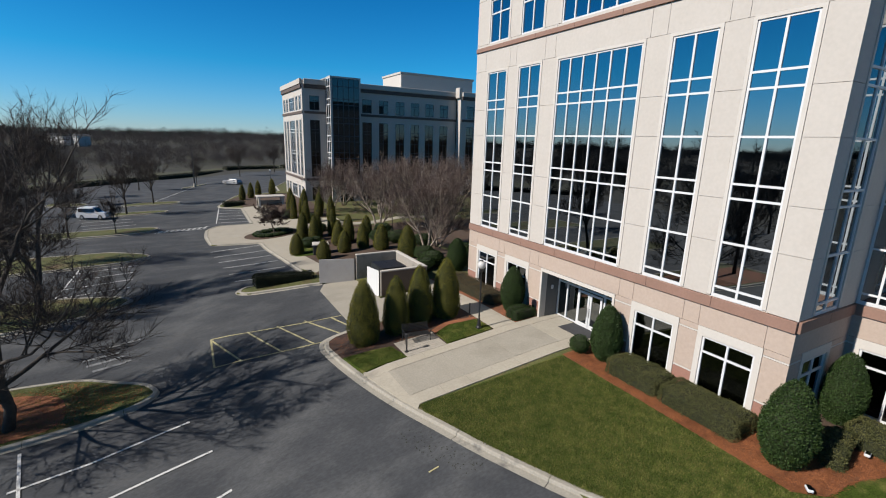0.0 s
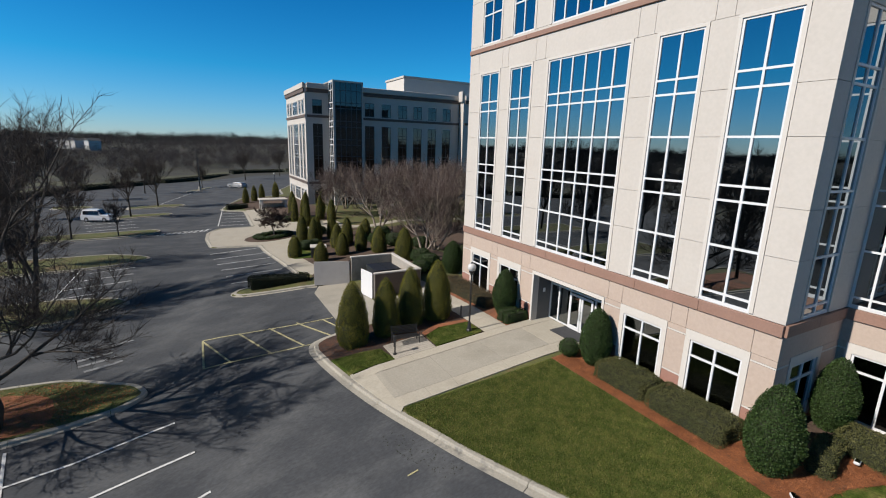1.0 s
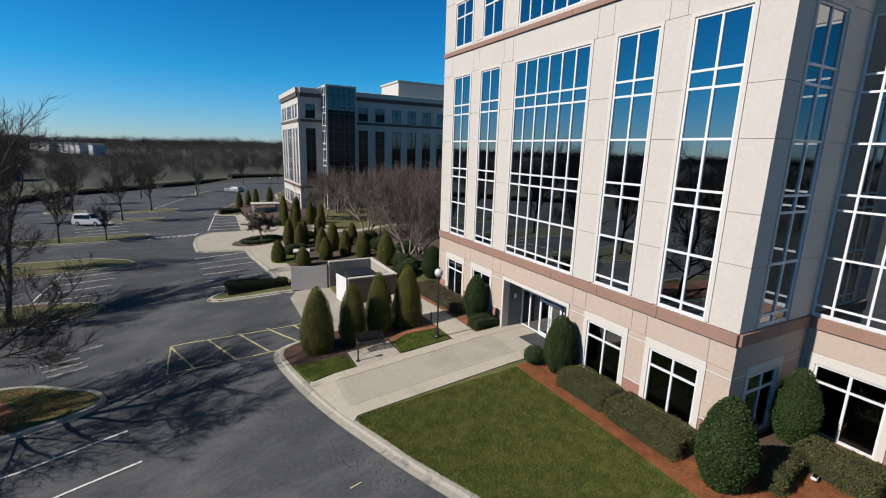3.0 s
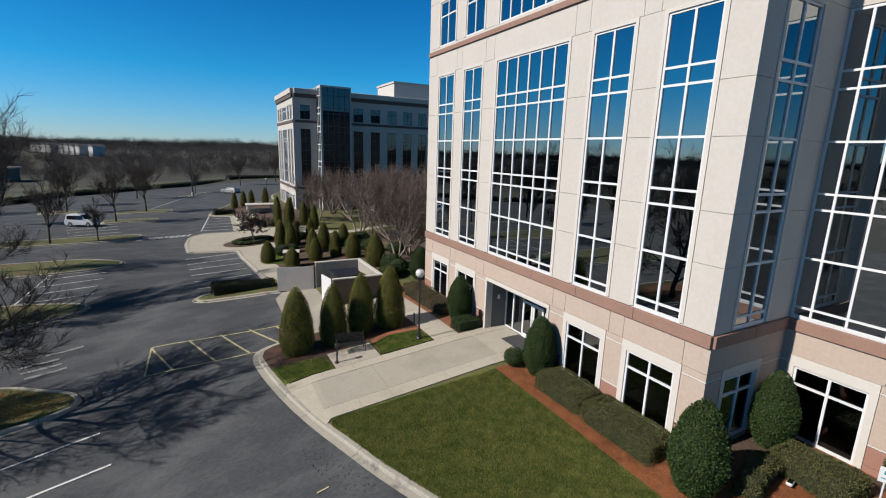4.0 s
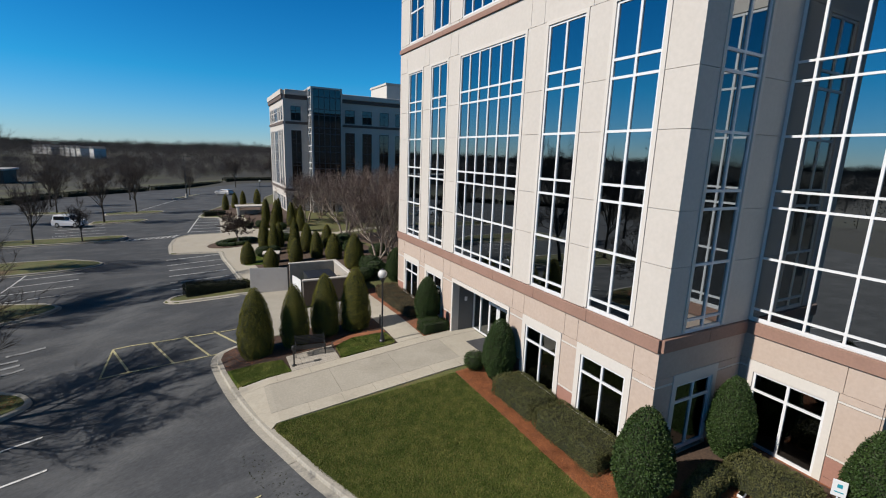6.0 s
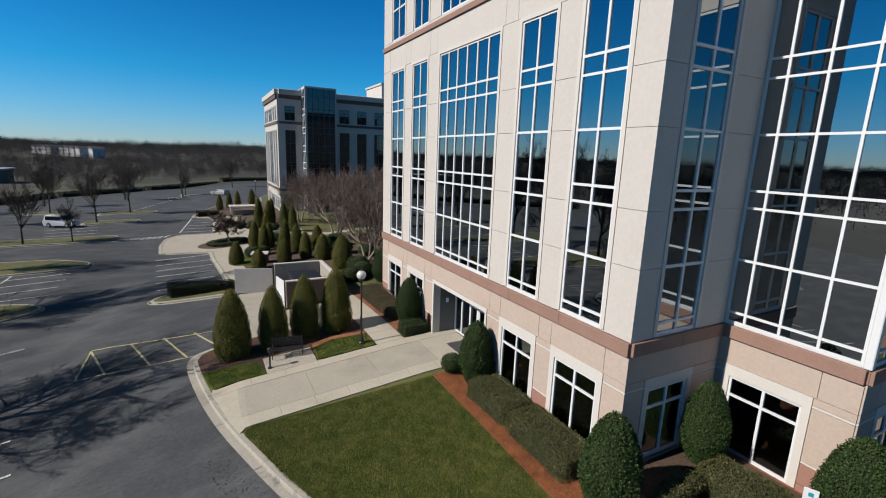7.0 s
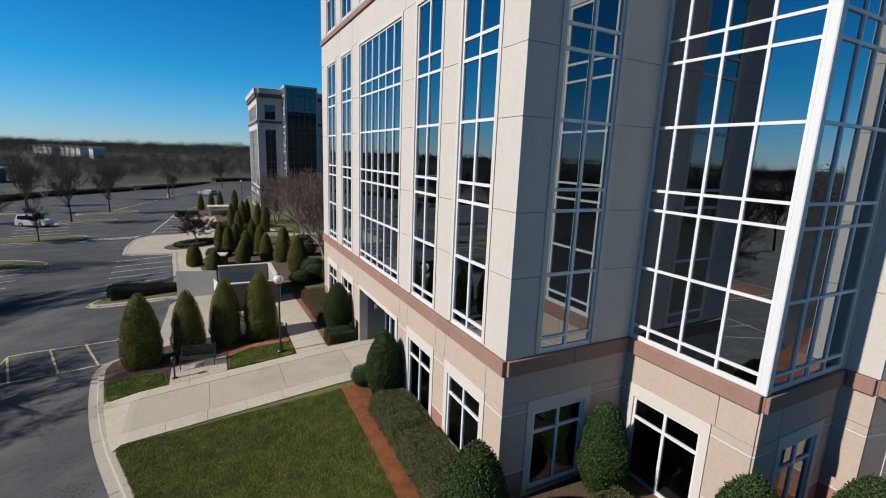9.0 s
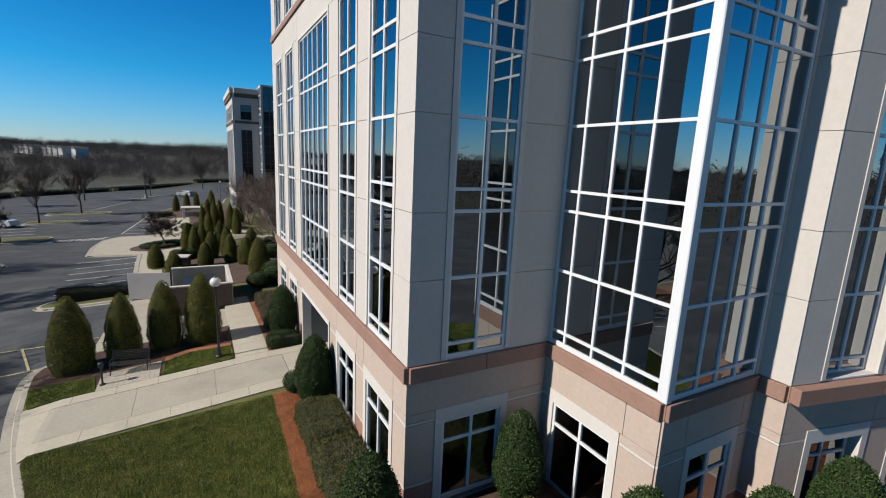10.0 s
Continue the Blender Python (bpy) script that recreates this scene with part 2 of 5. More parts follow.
    house=mat("pale_siding", (0.397, 0.397, 0.385), (0.433, 0.433, 0.421), 0.5, 0.8, fine=0.05),
    shingle=mat("grey_shingles", (0.0722, 0.0722, 0.0722), (0.108, 0.108, 0.108), 0.6, 0.9, fine=0.1),
)

# ---- terrain ----
XS = [-60, -16, -5.5, -3, -1, 0.5, 5, 7, 14.5, 17, 60]
ZN = [-3.0, -2.5, -2.0, -1.65, -1.4, -1.05, -0.2, 0.22, 0.95, 1.1, 1.5]
ZF = [-2.6, -2.2, -1.9, -1.7, -1.3, -1.0, -0.5, -0.25, 0.3, 0.5, 1.0]
ZP = [-2.0, -1.7, -1.6, -1.6, -1.6, -1.6, -1.35, -1.2, -0.5, -0.3, 0.3]
YS = [20, 24, 29, 34, 40, 46, 52]


def gz(x, y):
    """Height of the paved ground: it falls away from the building towards the car park."""
    k, j = min(1.0, max(0.0, (y - 20) / 14)), min(1.0, max(0.0, (y - 34) / 18))
    return float((1 - k) * np.interp(x, XS, ZN) + k * ((1 - j) * np.interp(x, XS, ZF) + j * np.interp(x, XS, ZP)))


# ---- mesh helpers ----
def part(name, bm, material, parent=None, label="", smooth=False):
    """Links a bmesh as one mesh object; its coordinates are those of the parent."""
    me = bpy.data.meshes.new(name)
    bm.to_mesh(me)
    bm.free()
    for mm in (material if isinstance(material, (list, tuple)) else (material,)):
        me.materials.append(mm)
    if smooth:
        me.polygons.foreach_set("use_smooth", [True] * len(me.polygons))
    ob = new(name, me)
    ob.parent = parent
    if label:
        ob["label"] = label
    return ob


def mesh_part(name, verts, faces, material, parent=None, label="", smooth=False):
    me = bpy.data.meshes.new(name)
    me.from_pydata(verts, [], faces)
    me.materials.append(material)
    if smooth:
        me.shade_smooth()
    ob = new(name, me)
    ob.parent = parent
    if label:
        ob["label"] = label
    return ob


def thing(name, at=(0, 0, 0), label="", category="", group="", kind="", turn=0.0):
    ob = new(name)
    ob.empty_display_size = 0.3
    ob.matrix_basis = pose(*at, 0, 0, turn)
    return tagged(ob, label, category, group, kind)


def box(bm, a, b, m=None, bev=0.0):
    """An axis-aligned box from corner a to corner b, turned by the matrix m, with bevelled edges where bev is given."""
    r = bmesh.ops.create_cube(bm, size=1.0)
    s = [max(1e-4, abs(b[i] - a[i])) for i in range(3)]
    c = [(a[i] + b[i]) / 2 for i in range(3)]
    bmesh.ops.transform(bm, matrix=Matrix.LocRotScale(c, None, s), verts=r["verts"])
    if bev:
        e = {e for v in r["verts"] for e in v.link_edges}
        vs = bmesh.ops.bevel(bm, geom=list(e), offset=bev, segments=1, affect="EDGES")
        if m:
            bmesh.ops.transform(bm, matrix=m, verts=vs["verts"])
    elif m:
        bmesh.ops.transform(bm, matrix=m, verts=r["verts"])
    return bm


def boxes(*pairs, m=None, bev=0.0):
    bm = bmesh.new()
    for a, b in pairs:
        box(bm, a, b, m, bev)
    return bm


def tube(bm, pts, radii, sides=8, cap=True):
    """A round tube through points with a radius at each."""
    rings = []
    for i, p in enumerate(pts):
        p = Vector(p)
        d = (Vector(pts[min(i + 1, len(pts) - 1)]) - Vector(pts[max(i - 1, 0)])).normalized()
        u = d.orthogonal().normalized()
        w = d.cross(u)
        rings.append([bm.verts.new(p + radii[i] * (math.cos(a) * u + math.sin(a) * w)) for a in [2 * math.pi * k / sides for k in range(sides)]])
    for r0, r1 in zip(rings, rings[1:]):
        # match the start angle so that the skin does not twist
        off = min(range(sides), key=lambda k: (r1[k].co - pts_mid(r1) - (r0[0].co - pts_mid(r0))).length)
        for k in range(sides):
            bm.faces.new((r0[k], r0[(k + 1) % sides], r1[(k + 1 + off) % sides], r1[(k + off) % sides]))
    if cap:
        bm.faces.new(rings[0][::-1])
        bm.faces.new(rings[-1])
    return bm


def pts_mid(ring):
    return sum((v.co for v in ring), Vector()) / len(ring)


def lathe(bm, profile, sides=20, at=(0, 0, 0)):
    """A turned body from (radius, height) pairs."""
    rings = []
    for r, z in profile:
        rings.append([bm.verts.new((at[0] + r * math.cos(2 * math.pi * k / sides), at[1] + r * math.sin(2 * math.pi * k / sides), at[2] + z)) for k in range(sides)])
    for r0, r1 in zip(rings, rings[1:]):
        for k in range(sides):
            bm.faces.new((r0[k], r0[(k + 1) % sides], r1[(k + 1) % sides], r1[k]))
    bm.faces.new(rings[0][::-1])
    bm.faces.new(rings[-1])
    return bm


def sheet(name, pts, dz, material, skirt=0.0, parent=None, cell=None, label="", fn=gz):
    """A flat-laid polygon that follows the terrain at dz above it, with a skirt down to the ground where it is raised."""
    bm = bmesh.new()
    f = bm.faces.new([bm.verts.new((x, y, 0)) for x, y in pts])
    if f.normal.z < 0 or sum(p[0] * q[1] - q[0] * p[1] for p, q in zip(pts, pts[1:] + pts[:1])) < 0:
        bmesh.ops.reverse_faces(bm, faces=[f])
    xs = [p[0] for p in pts]
    ys = [p[1] for p in pts]
    cuts = [((x, 0, 0), (1, 0, 0)) for x in XS + [-7, -4.2, -2, -0.3, 1.5, 2.5, 3.5, 4.3]] + [((0, y, 0), (0, 1, 0)) for y in YS + [18.5, 21.5, 23, 24.5, 26, 27.5, 29, 31, 32.5]]
    if cell:
        cuts += [((x, 0, 0), (1, 0, 0)) for x in np.arange(min(xs) + cell, max(xs), cell)] + [((0, y, 0), (0, 1, 0)) for y in np.arange(min(ys) + cell, max(ys), cell)]
    for co, no in cuts:
        k = 0 if no[0] else 1
        lo, hi = (min(xs), max(xs)) if k == 0 else (min(ys), max(ys))
        if lo < co[k] < hi:
            bmesh.ops.bisect_plane(bm, geom=bm.verts[:] + bm.edges[:] + bm.faces[:], plane_co=co, plane_no=no)
    bmesh.ops.triangulate(bm, faces=bm.faces[:])
    for v in bm.verts:
        v.co.z = fn(v.co.x, v.co.y) + dz
    if skirt:
        r = bmesh.ops.extrude_edge_only(bm, edges=[e for e in bm.edges if e.is_boundary])
        for v in r["geom"]:
            if isinstance(v, bmesh.types.BMVert):
                v.co.z -= skirt
        bmesh.ops.recalc_face_normals(bm, faces=bm.faces[:])
    return part(name, bm, material, parent, label, smooth=not skirt)


def refine(pts, step=1.2):
    """Adds points along the sides of an open line."""
    out = [pts[0]]
    for p, q in zip(pts, pts[1:]):
        k = max(1, int(math.dist(p, q) / step))
        out += [(p[0] + (q[0] - p[0]) * i / k, p[1] + (q[1] - p[1]) * i / k) for i in range(1, k + 1)]
    return out


def rounded(pts, r=1.0, seg=5, closed=True):
    """Rounds the corners of a polygon or an open line."""
    out, n = [], len(pts)
    for i, p in enumerate(pts):
        if not closed and i in (0, n - 1):
            out.append(p)
            continue
        a, c = Vector(pts[i - 1]), Vector(pts[(i + 1) % n])
        b = Vector(p)
        k = min(r, (a - b).length * 0.49, (c - b).length * 0.49)
        s, e = b + (a - b).normalized() * k, b + (c - b).normalized() * k
        for j in range(seg + 1):
            t = j / seg
            q = s * (1 - t) ** 2 + b * 2 * t * (1 - t) + e * t * t
            out.append((q.x, q.y))
    return out


def kerb(line, name="kerb", width=0.16, high=0.15, closed=False, gutter=0.0, parent=None, length=3.0):
    """A kerb of cast lengths with joints along a line; the line is its road side, and the kerb lies to the left of it."""
    line = refine(line + (line[:1] if closed else []), 1.0)
    acc, run, runs = 0.0, [line[0]], []
    for p, q in zip(line, line[1:]):
        run.append(q)
        acc += math.dist(p, q)
        if acc >= length:
            runs.append(run)
            run, acc = [q], 0.0
    if len(run) > 1:
        runs.append(run)
    root = tagged(new(name), "pale cast concrete kerb with joints along the asphalt", "kerb", kind="structure")
    for run in runs:
        bm = bmesh.new()
        rows = []
        for i, p in enumerate(run):
            a, b = Vector(run[max(i - 1, 0)]), Vector(run[min(i + 1, len(run) - 1)])
            d = (b - a).normalized()
            nrm = Vector((-d.y, d.x))
            shift = d * (0.012 if i == 0 else -0.012 if i == len(run) - 1 else 0)
            base = Vector(p) + shift
            z = gz(*base)
            prof = [(-gutter, 0.006), (-0.04, 0.012), (-0.03, high - 0.03), (0.0, high), (width, high), (width, -0.1)] if gutter else [(-0.04, -0.1), (-0.03, high - 0.03), (0.0, high), (width, high), (width, -0.1)]
            rows.append([bm.verts.new((base.x + nrm.x * o, base.y + nrm.y * o, z + h)) for o, h in prof])
        for r0, r1 in zip(rows, rows[1:]):
            for k in range(len(r0) - 1):
                bm.faces.new((r0[k], r1[k], r1[k + 1], r0[k + 1]))
        bm.faces.new(rows[0])
        bm.faces.new(rows[-1][::-1])
        bmesh.ops.recalc_face_normals(bm, faces=bm.faces[:])
        part("kerb_stone", bm, M["kerb"], root)
    return root


def stripe(a, b, width=0.11, material="paint", name="road_line", label="worn white painted line on the asphalt", group="parking lines"):
    d = (Vector(b) - Vector(a)).normalized() * width / 2
    s = Vector((-d.y, d.x))
    a, b = Vector(a), Vector(b)
    ob = sheet(name, [tuple(a + s), tuple(a - s), tuple(b - s), tuple(b + s)], 0.03, M[material])
    return tagged(ob, label, "road marking", group, "structure")


# ---- plants ----
def bare_tree_mesh(seed, height, spread, levels, sides=6, trunk_r=0.2, fork=0.3, twigs=5, stems=1, up=0.35, wild=0.1, fineness=1.0):
    """Skin of trunk and limbs, and a second mesh of fine twigs, for a leafless tree."""
    rnd = random.Random(seed)
    wood, fine = bmesh.new(), ([], [])

    def twig(p, d, ln, w):
        a = Vector((rnd.gauss(0, 1), rnd.gauss(0, 1), rnd.gauss(0, 1))).cross(d).normalized() * w
        m = p + d * ln * 0.5 + Vector((rnd.gauss(0, 0.06), rnd.gauss(0, 0.06), rnd.gauss(0, 0.04))) * ln
        e = p + d * ln + Vector((0, 0, 0.1 * ln))
        v, f = fine
        k = len(v)
        v += [p - a, p + a, m + a * 0.6, m - a * 0.6, e]
        f += [(k, k + 1, k + 2, k + 3), (k + 3, k + 2, k + 4)]

    def grow(p, d, ln, r, lv):
        pts, rad = [p.copy()], [r]
        steps = 4 if lv == 0 else 3
        for i in range(steps):
            d = (d + Vector((rnd.gauss(0, wild), rnd.gauss(0, wild), rnd.gauss(0, 0.05) + 0.05 * up * lv))).normalized()
            p = p + d * ln / steps
            pts.append(p.copy())
            rad.append(r * (1 - (0.45 if lv else 0.35) * (i + 1) / steps))
        tube(wood, pts, rad, max(3, sides - lv), cap=lv == 0)
        kids = 5 if lv == 0 else 4
        if lv < levels:
            for k in range(kids + (2 if lv == 0 else 0)):
                f = 1 if k == 0 else rnd.uniform(fork if lv == 0 else 0.25, 1)
                i = min(int(f * steps), steps - 1)
                q = pts[i].lerp(pts[i + 1], f * steps - i)
                side = d.orthogonal()
                side.rotate(Matrix.Rotation(rnd.uniform(0, 6.283), 3, d))
                nd = (d * (1.0 if k == 0 else 0.6) + side.normalized() * spread * (0.25 if k == 0 else 1.0) + Vector((0, 0, up * 0.5))).normalized()
                grow(q, nd, ln * rnd.uniform(0.5, 0.72) * (1.1 if k == 0 else 1), max(0.006, rad[i] * (0.8 if k == 0 else 0.55)), lv + 1)
        if lv >= levels - 1:
            for k in range(twigs if lv == levels else twigs // 2):
                f = rnd.uniform(0.2, 1)
                i = min(int(f * steps), steps - 1)
                q = pts[i].lerp(pts[i + 1], f * steps - i)
                nd = (d + Vector((rnd.gauss(0, 0.6), rnd.gauss(0, 0.6), rnd.gauss(0.2, 0.4)))).normalized()
                twig(q, nd, height * rnd.uniform(0.03, 0.075), (0.0065 + 0.0005 * height) * fineness)

    for s in range(stems):
        a = 6.283 * s / stems + rnd.uniform(0, 1)
        tilt = 0 if stems == 1 else rnd.uniform(0.18, 0.42)
        d0 = Vector((math.cos(a) * tilt, math.sin(a) * tilt, 1)).normalized()
        grow(Vector((0.06 * stems * math.cos(a) * (stems > 1), 0.06 * stems * math.sin(a) * (stems > 1), -0.1)), d0, height * (0.42 if stems == 1 else 0.38) * rnd.uniform(0.9, 1.1), trunk_r, 0)
    return wood, fine


def bare_tree(label, seed, height, spread, levels, bark="bark", twig="twig", group="", **k):
    wood, (v, f) = bare_tree_mesh(seed, height, spread, levels, **k)
    t = thing("bare_tree", (0, 0, 0), label, "tree", group)
    part("trunk", wood, M[bark], t, smooth=True)
    mesh_part("crown", v, f, M[twig], t, "fine bare twigs")
    return t


def leaf_skin(shape, count, size, rnd, droop=0.0, aspect=0.55):
    """Small folded leaves over a closed surface: shape(u, v) gives a point and its outward normal."""
    v, f = [], []
    for _ in range(count):
        p, nrm = shape(rnd)
        d = (nrm * rnd.uniform(0.2, 0.9) + Vector((rnd.gauss(0, 0.6), rnd.gauss(0, 0.6), rnd.gauss(0.1 - droop, 0.6)))).normalized()
        s = d.cross(nrm + Vector((rnd.gauss(0, 0.3), rnd.gauss(0, 0.3), rnd.gauss(0, 0.3)))).normalized()
        ln = size * rnd.uniform(0.6, 1.3)
        w = ln * aspect * 0.5
        p = p + nrm * rnd.gauss(0, size * 0.45)
        k = len(v)
        v += [p, p + d * ln * 0.5 + s * w, p + d * ln, p + d * ln * 0.5 - s * w]
        f += [(k, k + 1, k + 2, k + 3)]
    return v, f


def egg(radius, height, widest, lumps, seed, top=0.9, flare=0.0, foot=0.0):
    """An egg-shaped or conical crown: a function that gives random surface points, and its inner body as a profile."""
    def rad(t):
        base = foot + (1 - foot) * (t / widest) ** 0.45 if t < widest else max(0.0, 1 - ((t - widest) / (1 - widest)) ** (1.15 + top)) ** (0.62 + flare)
        return radius * min(1.0, base)

    def pt(rnd):
        while True:
            t = rnd.random()
            if rnd.random() < rad(t) / radius + 0.08:
                break
        a = rnd.uniform(0, 2 * math.pi)
        k = 1 + lumps * noise.noise(Vector((math.cos(a) * 2.2 + seed * 7, math.sin(a) * 2.2, t * height * 1.6))) + lumps * 0.6 * noise.noise(Vector((math.cos(a) * 6, math.sin(a) * 6 + seed * 3, t * height * 4)))
        r = rad(t) * k
        dr = (rad(min(t + 0.03, 1)) - rad(max(t - 0.03, 0))) / (0.06 * height)
        return Vector((r * math.cos(a), r * math.sin(a), t * height)), Vector((math.cos(a), math.sin(a), -dr)).normalized()
    return pt, rad


def shrub(name, label, category, radius, height, widest, leaf, count, size, seed, lumps=0.12, top=0.5, flare=0.0, aspect=0.55, group="", inner="cone_in", foot=0.0):
    rnd = random.Random(seed)
    pt, rad = egg(radius, height, widest, lumps, seed, top, flare, foot)
    t = thing(name, (0, 0, 0), label, category, group)
    # body behind the leaves, coloured as the shade inside the crown
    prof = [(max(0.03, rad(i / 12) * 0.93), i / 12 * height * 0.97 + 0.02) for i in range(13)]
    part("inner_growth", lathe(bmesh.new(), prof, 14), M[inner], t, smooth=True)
    v, f = leaf_skin(pt, count, size, rnd, aspect=aspect)
    mesh_part("foliage", v, f, M[leaf], t)
    bm = bmesh.new()
    tube(bm, [(0, 0, -0.15), (0, 0, 0.3)], [0.06, 0.05], 6)
    part("stem", bm, M["bark"], t)
    return t


def hedge(name, label, x0, y0, x1, y1, height, leaf, count, size, seed, base=None, turn=0.0, group=""):
    """A clipped hedge with rounded shoulders, in its own frame from corner to corner."""
    rnd = random.Random(seed)
    cx, cy, hx, hy = (x0 + x1) / 2, (y0 + y1) / 2, abs(x1 - x0) / 2, abs(y1 - y0) / 2
    z = gz(cx, cy) + 0.1 if base is None else base
    t = thing(name, (cx, cy, z), label, "hedge", group, turn=turn)
    bm = bmesh.new()
    # core whose dark colour is the shade inside the hedge
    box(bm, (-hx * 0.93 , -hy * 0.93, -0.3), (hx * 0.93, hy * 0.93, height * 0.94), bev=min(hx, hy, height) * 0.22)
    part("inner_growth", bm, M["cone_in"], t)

    def pt(r):
        areas = [2 * hx * 2 * hy, 2 * hx * height * 2, 2 * hy * height * 2]
        k = r.choices((0, 1, 2), areas)[0]
        u, w = r.uniform(-1, 1), r.uniform(0, 1)
        if k == 0:
            p, nn = Vector((u * hx, r.uniform(-1, 1) * hy, height)), Vector((0, 0, 1))
        elif k == 1:
            s = r.choice((-1, 1))
            p, nn = Vector((u * hx, s * hy, w * height)), Vector((0, s, 0))
        else:
            s = r.choice((-1, 1))
            p, nn = Vector((s * hx, u * hy, w * height)), Vector((s, 0, 0))
        # soften the edges and make the surface uneven
        c = Vector((max(-hx + 0.25, min(hx - 0.25, p.x)), max(-hy + 0.25, min(hy - 0.25, p.y)), min(height - 0.25, p.z)))
        d = p - c
        if d.length > 0.25:
            p = c + d * (0.27 / d.length)
            nn = (nn + d.normalized()).normalized()
        q = p + Vector((cx, cy, 0))
        return p + nn * 0.09 * noise.noise(q * 1.7) + nn * 0.05 * noise.noise(q * 5), nn

    v, f = leaf_skin(pt, count, size, rnd)
    mesh_part("foliage", v, f, M[leaf], t)
    return t


# ---- ground ----
def far_z(x, y):
    """The land beyond: level fields, then low wooded hills."""
    d = math.hypot(x - 5, y - 40)
    k = min(1.0, max(0.0, (d - 260) / 500))
    hill = 11 * k * (0.75 + 0.6 * noise.noise(Vector((x / 420, y / 420, 0.3))) + 0.35 * noise.noise(Vector((x / 130, y / 130, 5.3))))
    return gz(x, y) - 0.05 + hill - 0.8 * min(1.0, max(0.0, (d - 120) / 120)) * (1 - k)


def ground_sheet():
    ax = sorted(set(XS + [-40, -30, -22, -10, 10, 25, 35, 45] + [s * r for r in (80, 100, 130, 170, 220, 280, 350, 430, 520, 640, 780, 950, 1200, 1600, 2200, 3000) for s in (-1, 1)]))
    ay = sorted(set(YS + [-30, -15, 0, 10, 15, 45, 55, 70, 85, 100, 120, 140] + [s * r for r in (60, 170, 220, 280, 350, 430, 520, 640, 780, 950, 1200, 1600, 2200, 3000) for s in (-1, 1)]))
    v = [(x, y, far_z(x, y)) for y in ay for x in ax]
    n = len(ax)
    f = [(j * n + i, j * n + i + 1, (j + 1) * n + i + 1, (j + 1) * n + i) for j in range(len(ay) - 1) for i in range(n - 1)]
    return tagged(mesh_part("ground", v, f, M["ground"]), "brown and green winter fields rolling to low hills", "ground", kind="structure")


ground_sheet()
tagged(sheet("road", [(-58, -60), (90, -60), (90, -4.0), (20, -4.0), (20, 5), (8, 34), (8, 85), (17.5, 90), (17.5, 104), (44, 160), (34, 168), (-10, 152), (-27, 133), (-33, 112), (-58, 90)], 0.0, M["asphalt"], cell=12.0),
       "worn grey asphalt of drive and car park", "road", kind="structure")

EDGE = [(24, -9), (19, -5.2), (15, -2.6), (12.5, 0.2), (10.6, 2.9), (9.03, 5.73), (7.58, 9.35), (6.57, 12.51), (6.06, 14.39), (5.54, 16.72), (5.14, 19.19), (4.96, 20.8), (5.14, 21.71), (5.75, 21.98), (6.78, 21.98)]
APRON = [(6.78, 21.98), (13.94, 22.06), (13.99, 26.19), (10.39, 26.27), (10.46, 32.19), (7.9, 32.48)]
STALLS = [(7.9, 32.48), (2.57, 34.09), (1.76, 34.97), (2.28, 36.16), (7.25, 35.68), (7.34, 38.5), (6.94, 44.56), (6.51, 50.22), (6.37, 54.65), (1.15, 56.71), (0.8, 62.18), (1.13, 67.09), (2.66, 69.19), (7.07, 67.79), (7.47, 84.19), (4.4, 87.04), (4, 89.16), (5.8, 95.91), (8.42, 102.38), (14.52, 100.75), (17.16, 102.37), (18.11, 112.16), (25.75, 132.32), (42.23, 161.28)]
tagged(sheet("lawn", EDGE + APRON[1:] + STALLS[1:] + [(68.32, 159.17), (75, -4.2), (32, -4.2)], 0.10, M["verge"], skirt=0.3, cell=9.0), "winter grass around the office buildings", "lawn", kind="structure")
kerb(rounded(EDGE, 1.2, 3, False)[::-1], width=0.2, gutter=0.34)
kerb(rounded(STALLS, 0.8, 3, False)[::-1], width=0.18, gutter=0.25)


def patch(name, pts, dz, material, label, category, skirt=0.2, cell=None):
    return tagged(sheet(name, pts, dz, M[material], skirt=skirt, cell=cell), label, category, kind="structure")


# front lawn, beds and paving beside the entrance walk
patch("front_lawn", [(7.02, 12.94), (6.77, 12.49), (7.78, 9.44), (9.23, 5.85), (10.8, 3), (12.7, 0.35), (15.1, -2.4), (19.1, -5), (24, -8.8), (32, -6), (30, -3.2), (24, -3), (19.9, -1.6), (18.2, 1), (16.5, 1.6), (15.1, 1.75), (14.4, 2.4), (14.5, 4), (14.55, 6.15), (14.62, 8.9), (14.68, 12.6)], 0.125, "grass", "mown green front lawn with yellowed patches", "lawn")
patch("mulch_bed", [(14.68, 12.6), (14.62, 8.9), (14.55, 6.15), (14.5, 4), (14.4, 2.4), (15.1, 1.75), (16.5, 1.6), (18.2, 1), (19.9, -1.6), (24, -3), (30, -3.2), (30, 0.3), (25.5, 0.3), (25.5, 4.2), (17, 4.2), (17, 12.6)], 0.15, "mulch", "rust-red pine straw bed along the facade", "planting bed")
# dark patch painted over the straw as the shade between hollies and wall
patch("leaf_litter", [(16.9, 2.85), (16.9, 4.02), (21.2, 4.02), (21.2, 0.4), (20.1, 0.4), (20.1, 2.85)], 0.165, "litter", "dark ground patch standing in for shade between hollies and wall", "planting bed")
patch("mulch_bed", [(24.2, -3.02), (30.2, -3.22), (58, -9.0), (58, -11.0), (30, -4.8), (25.5, -4.0)], 0.16, "mulch", "rust-red pine straw bed along the south front", "planting bed")
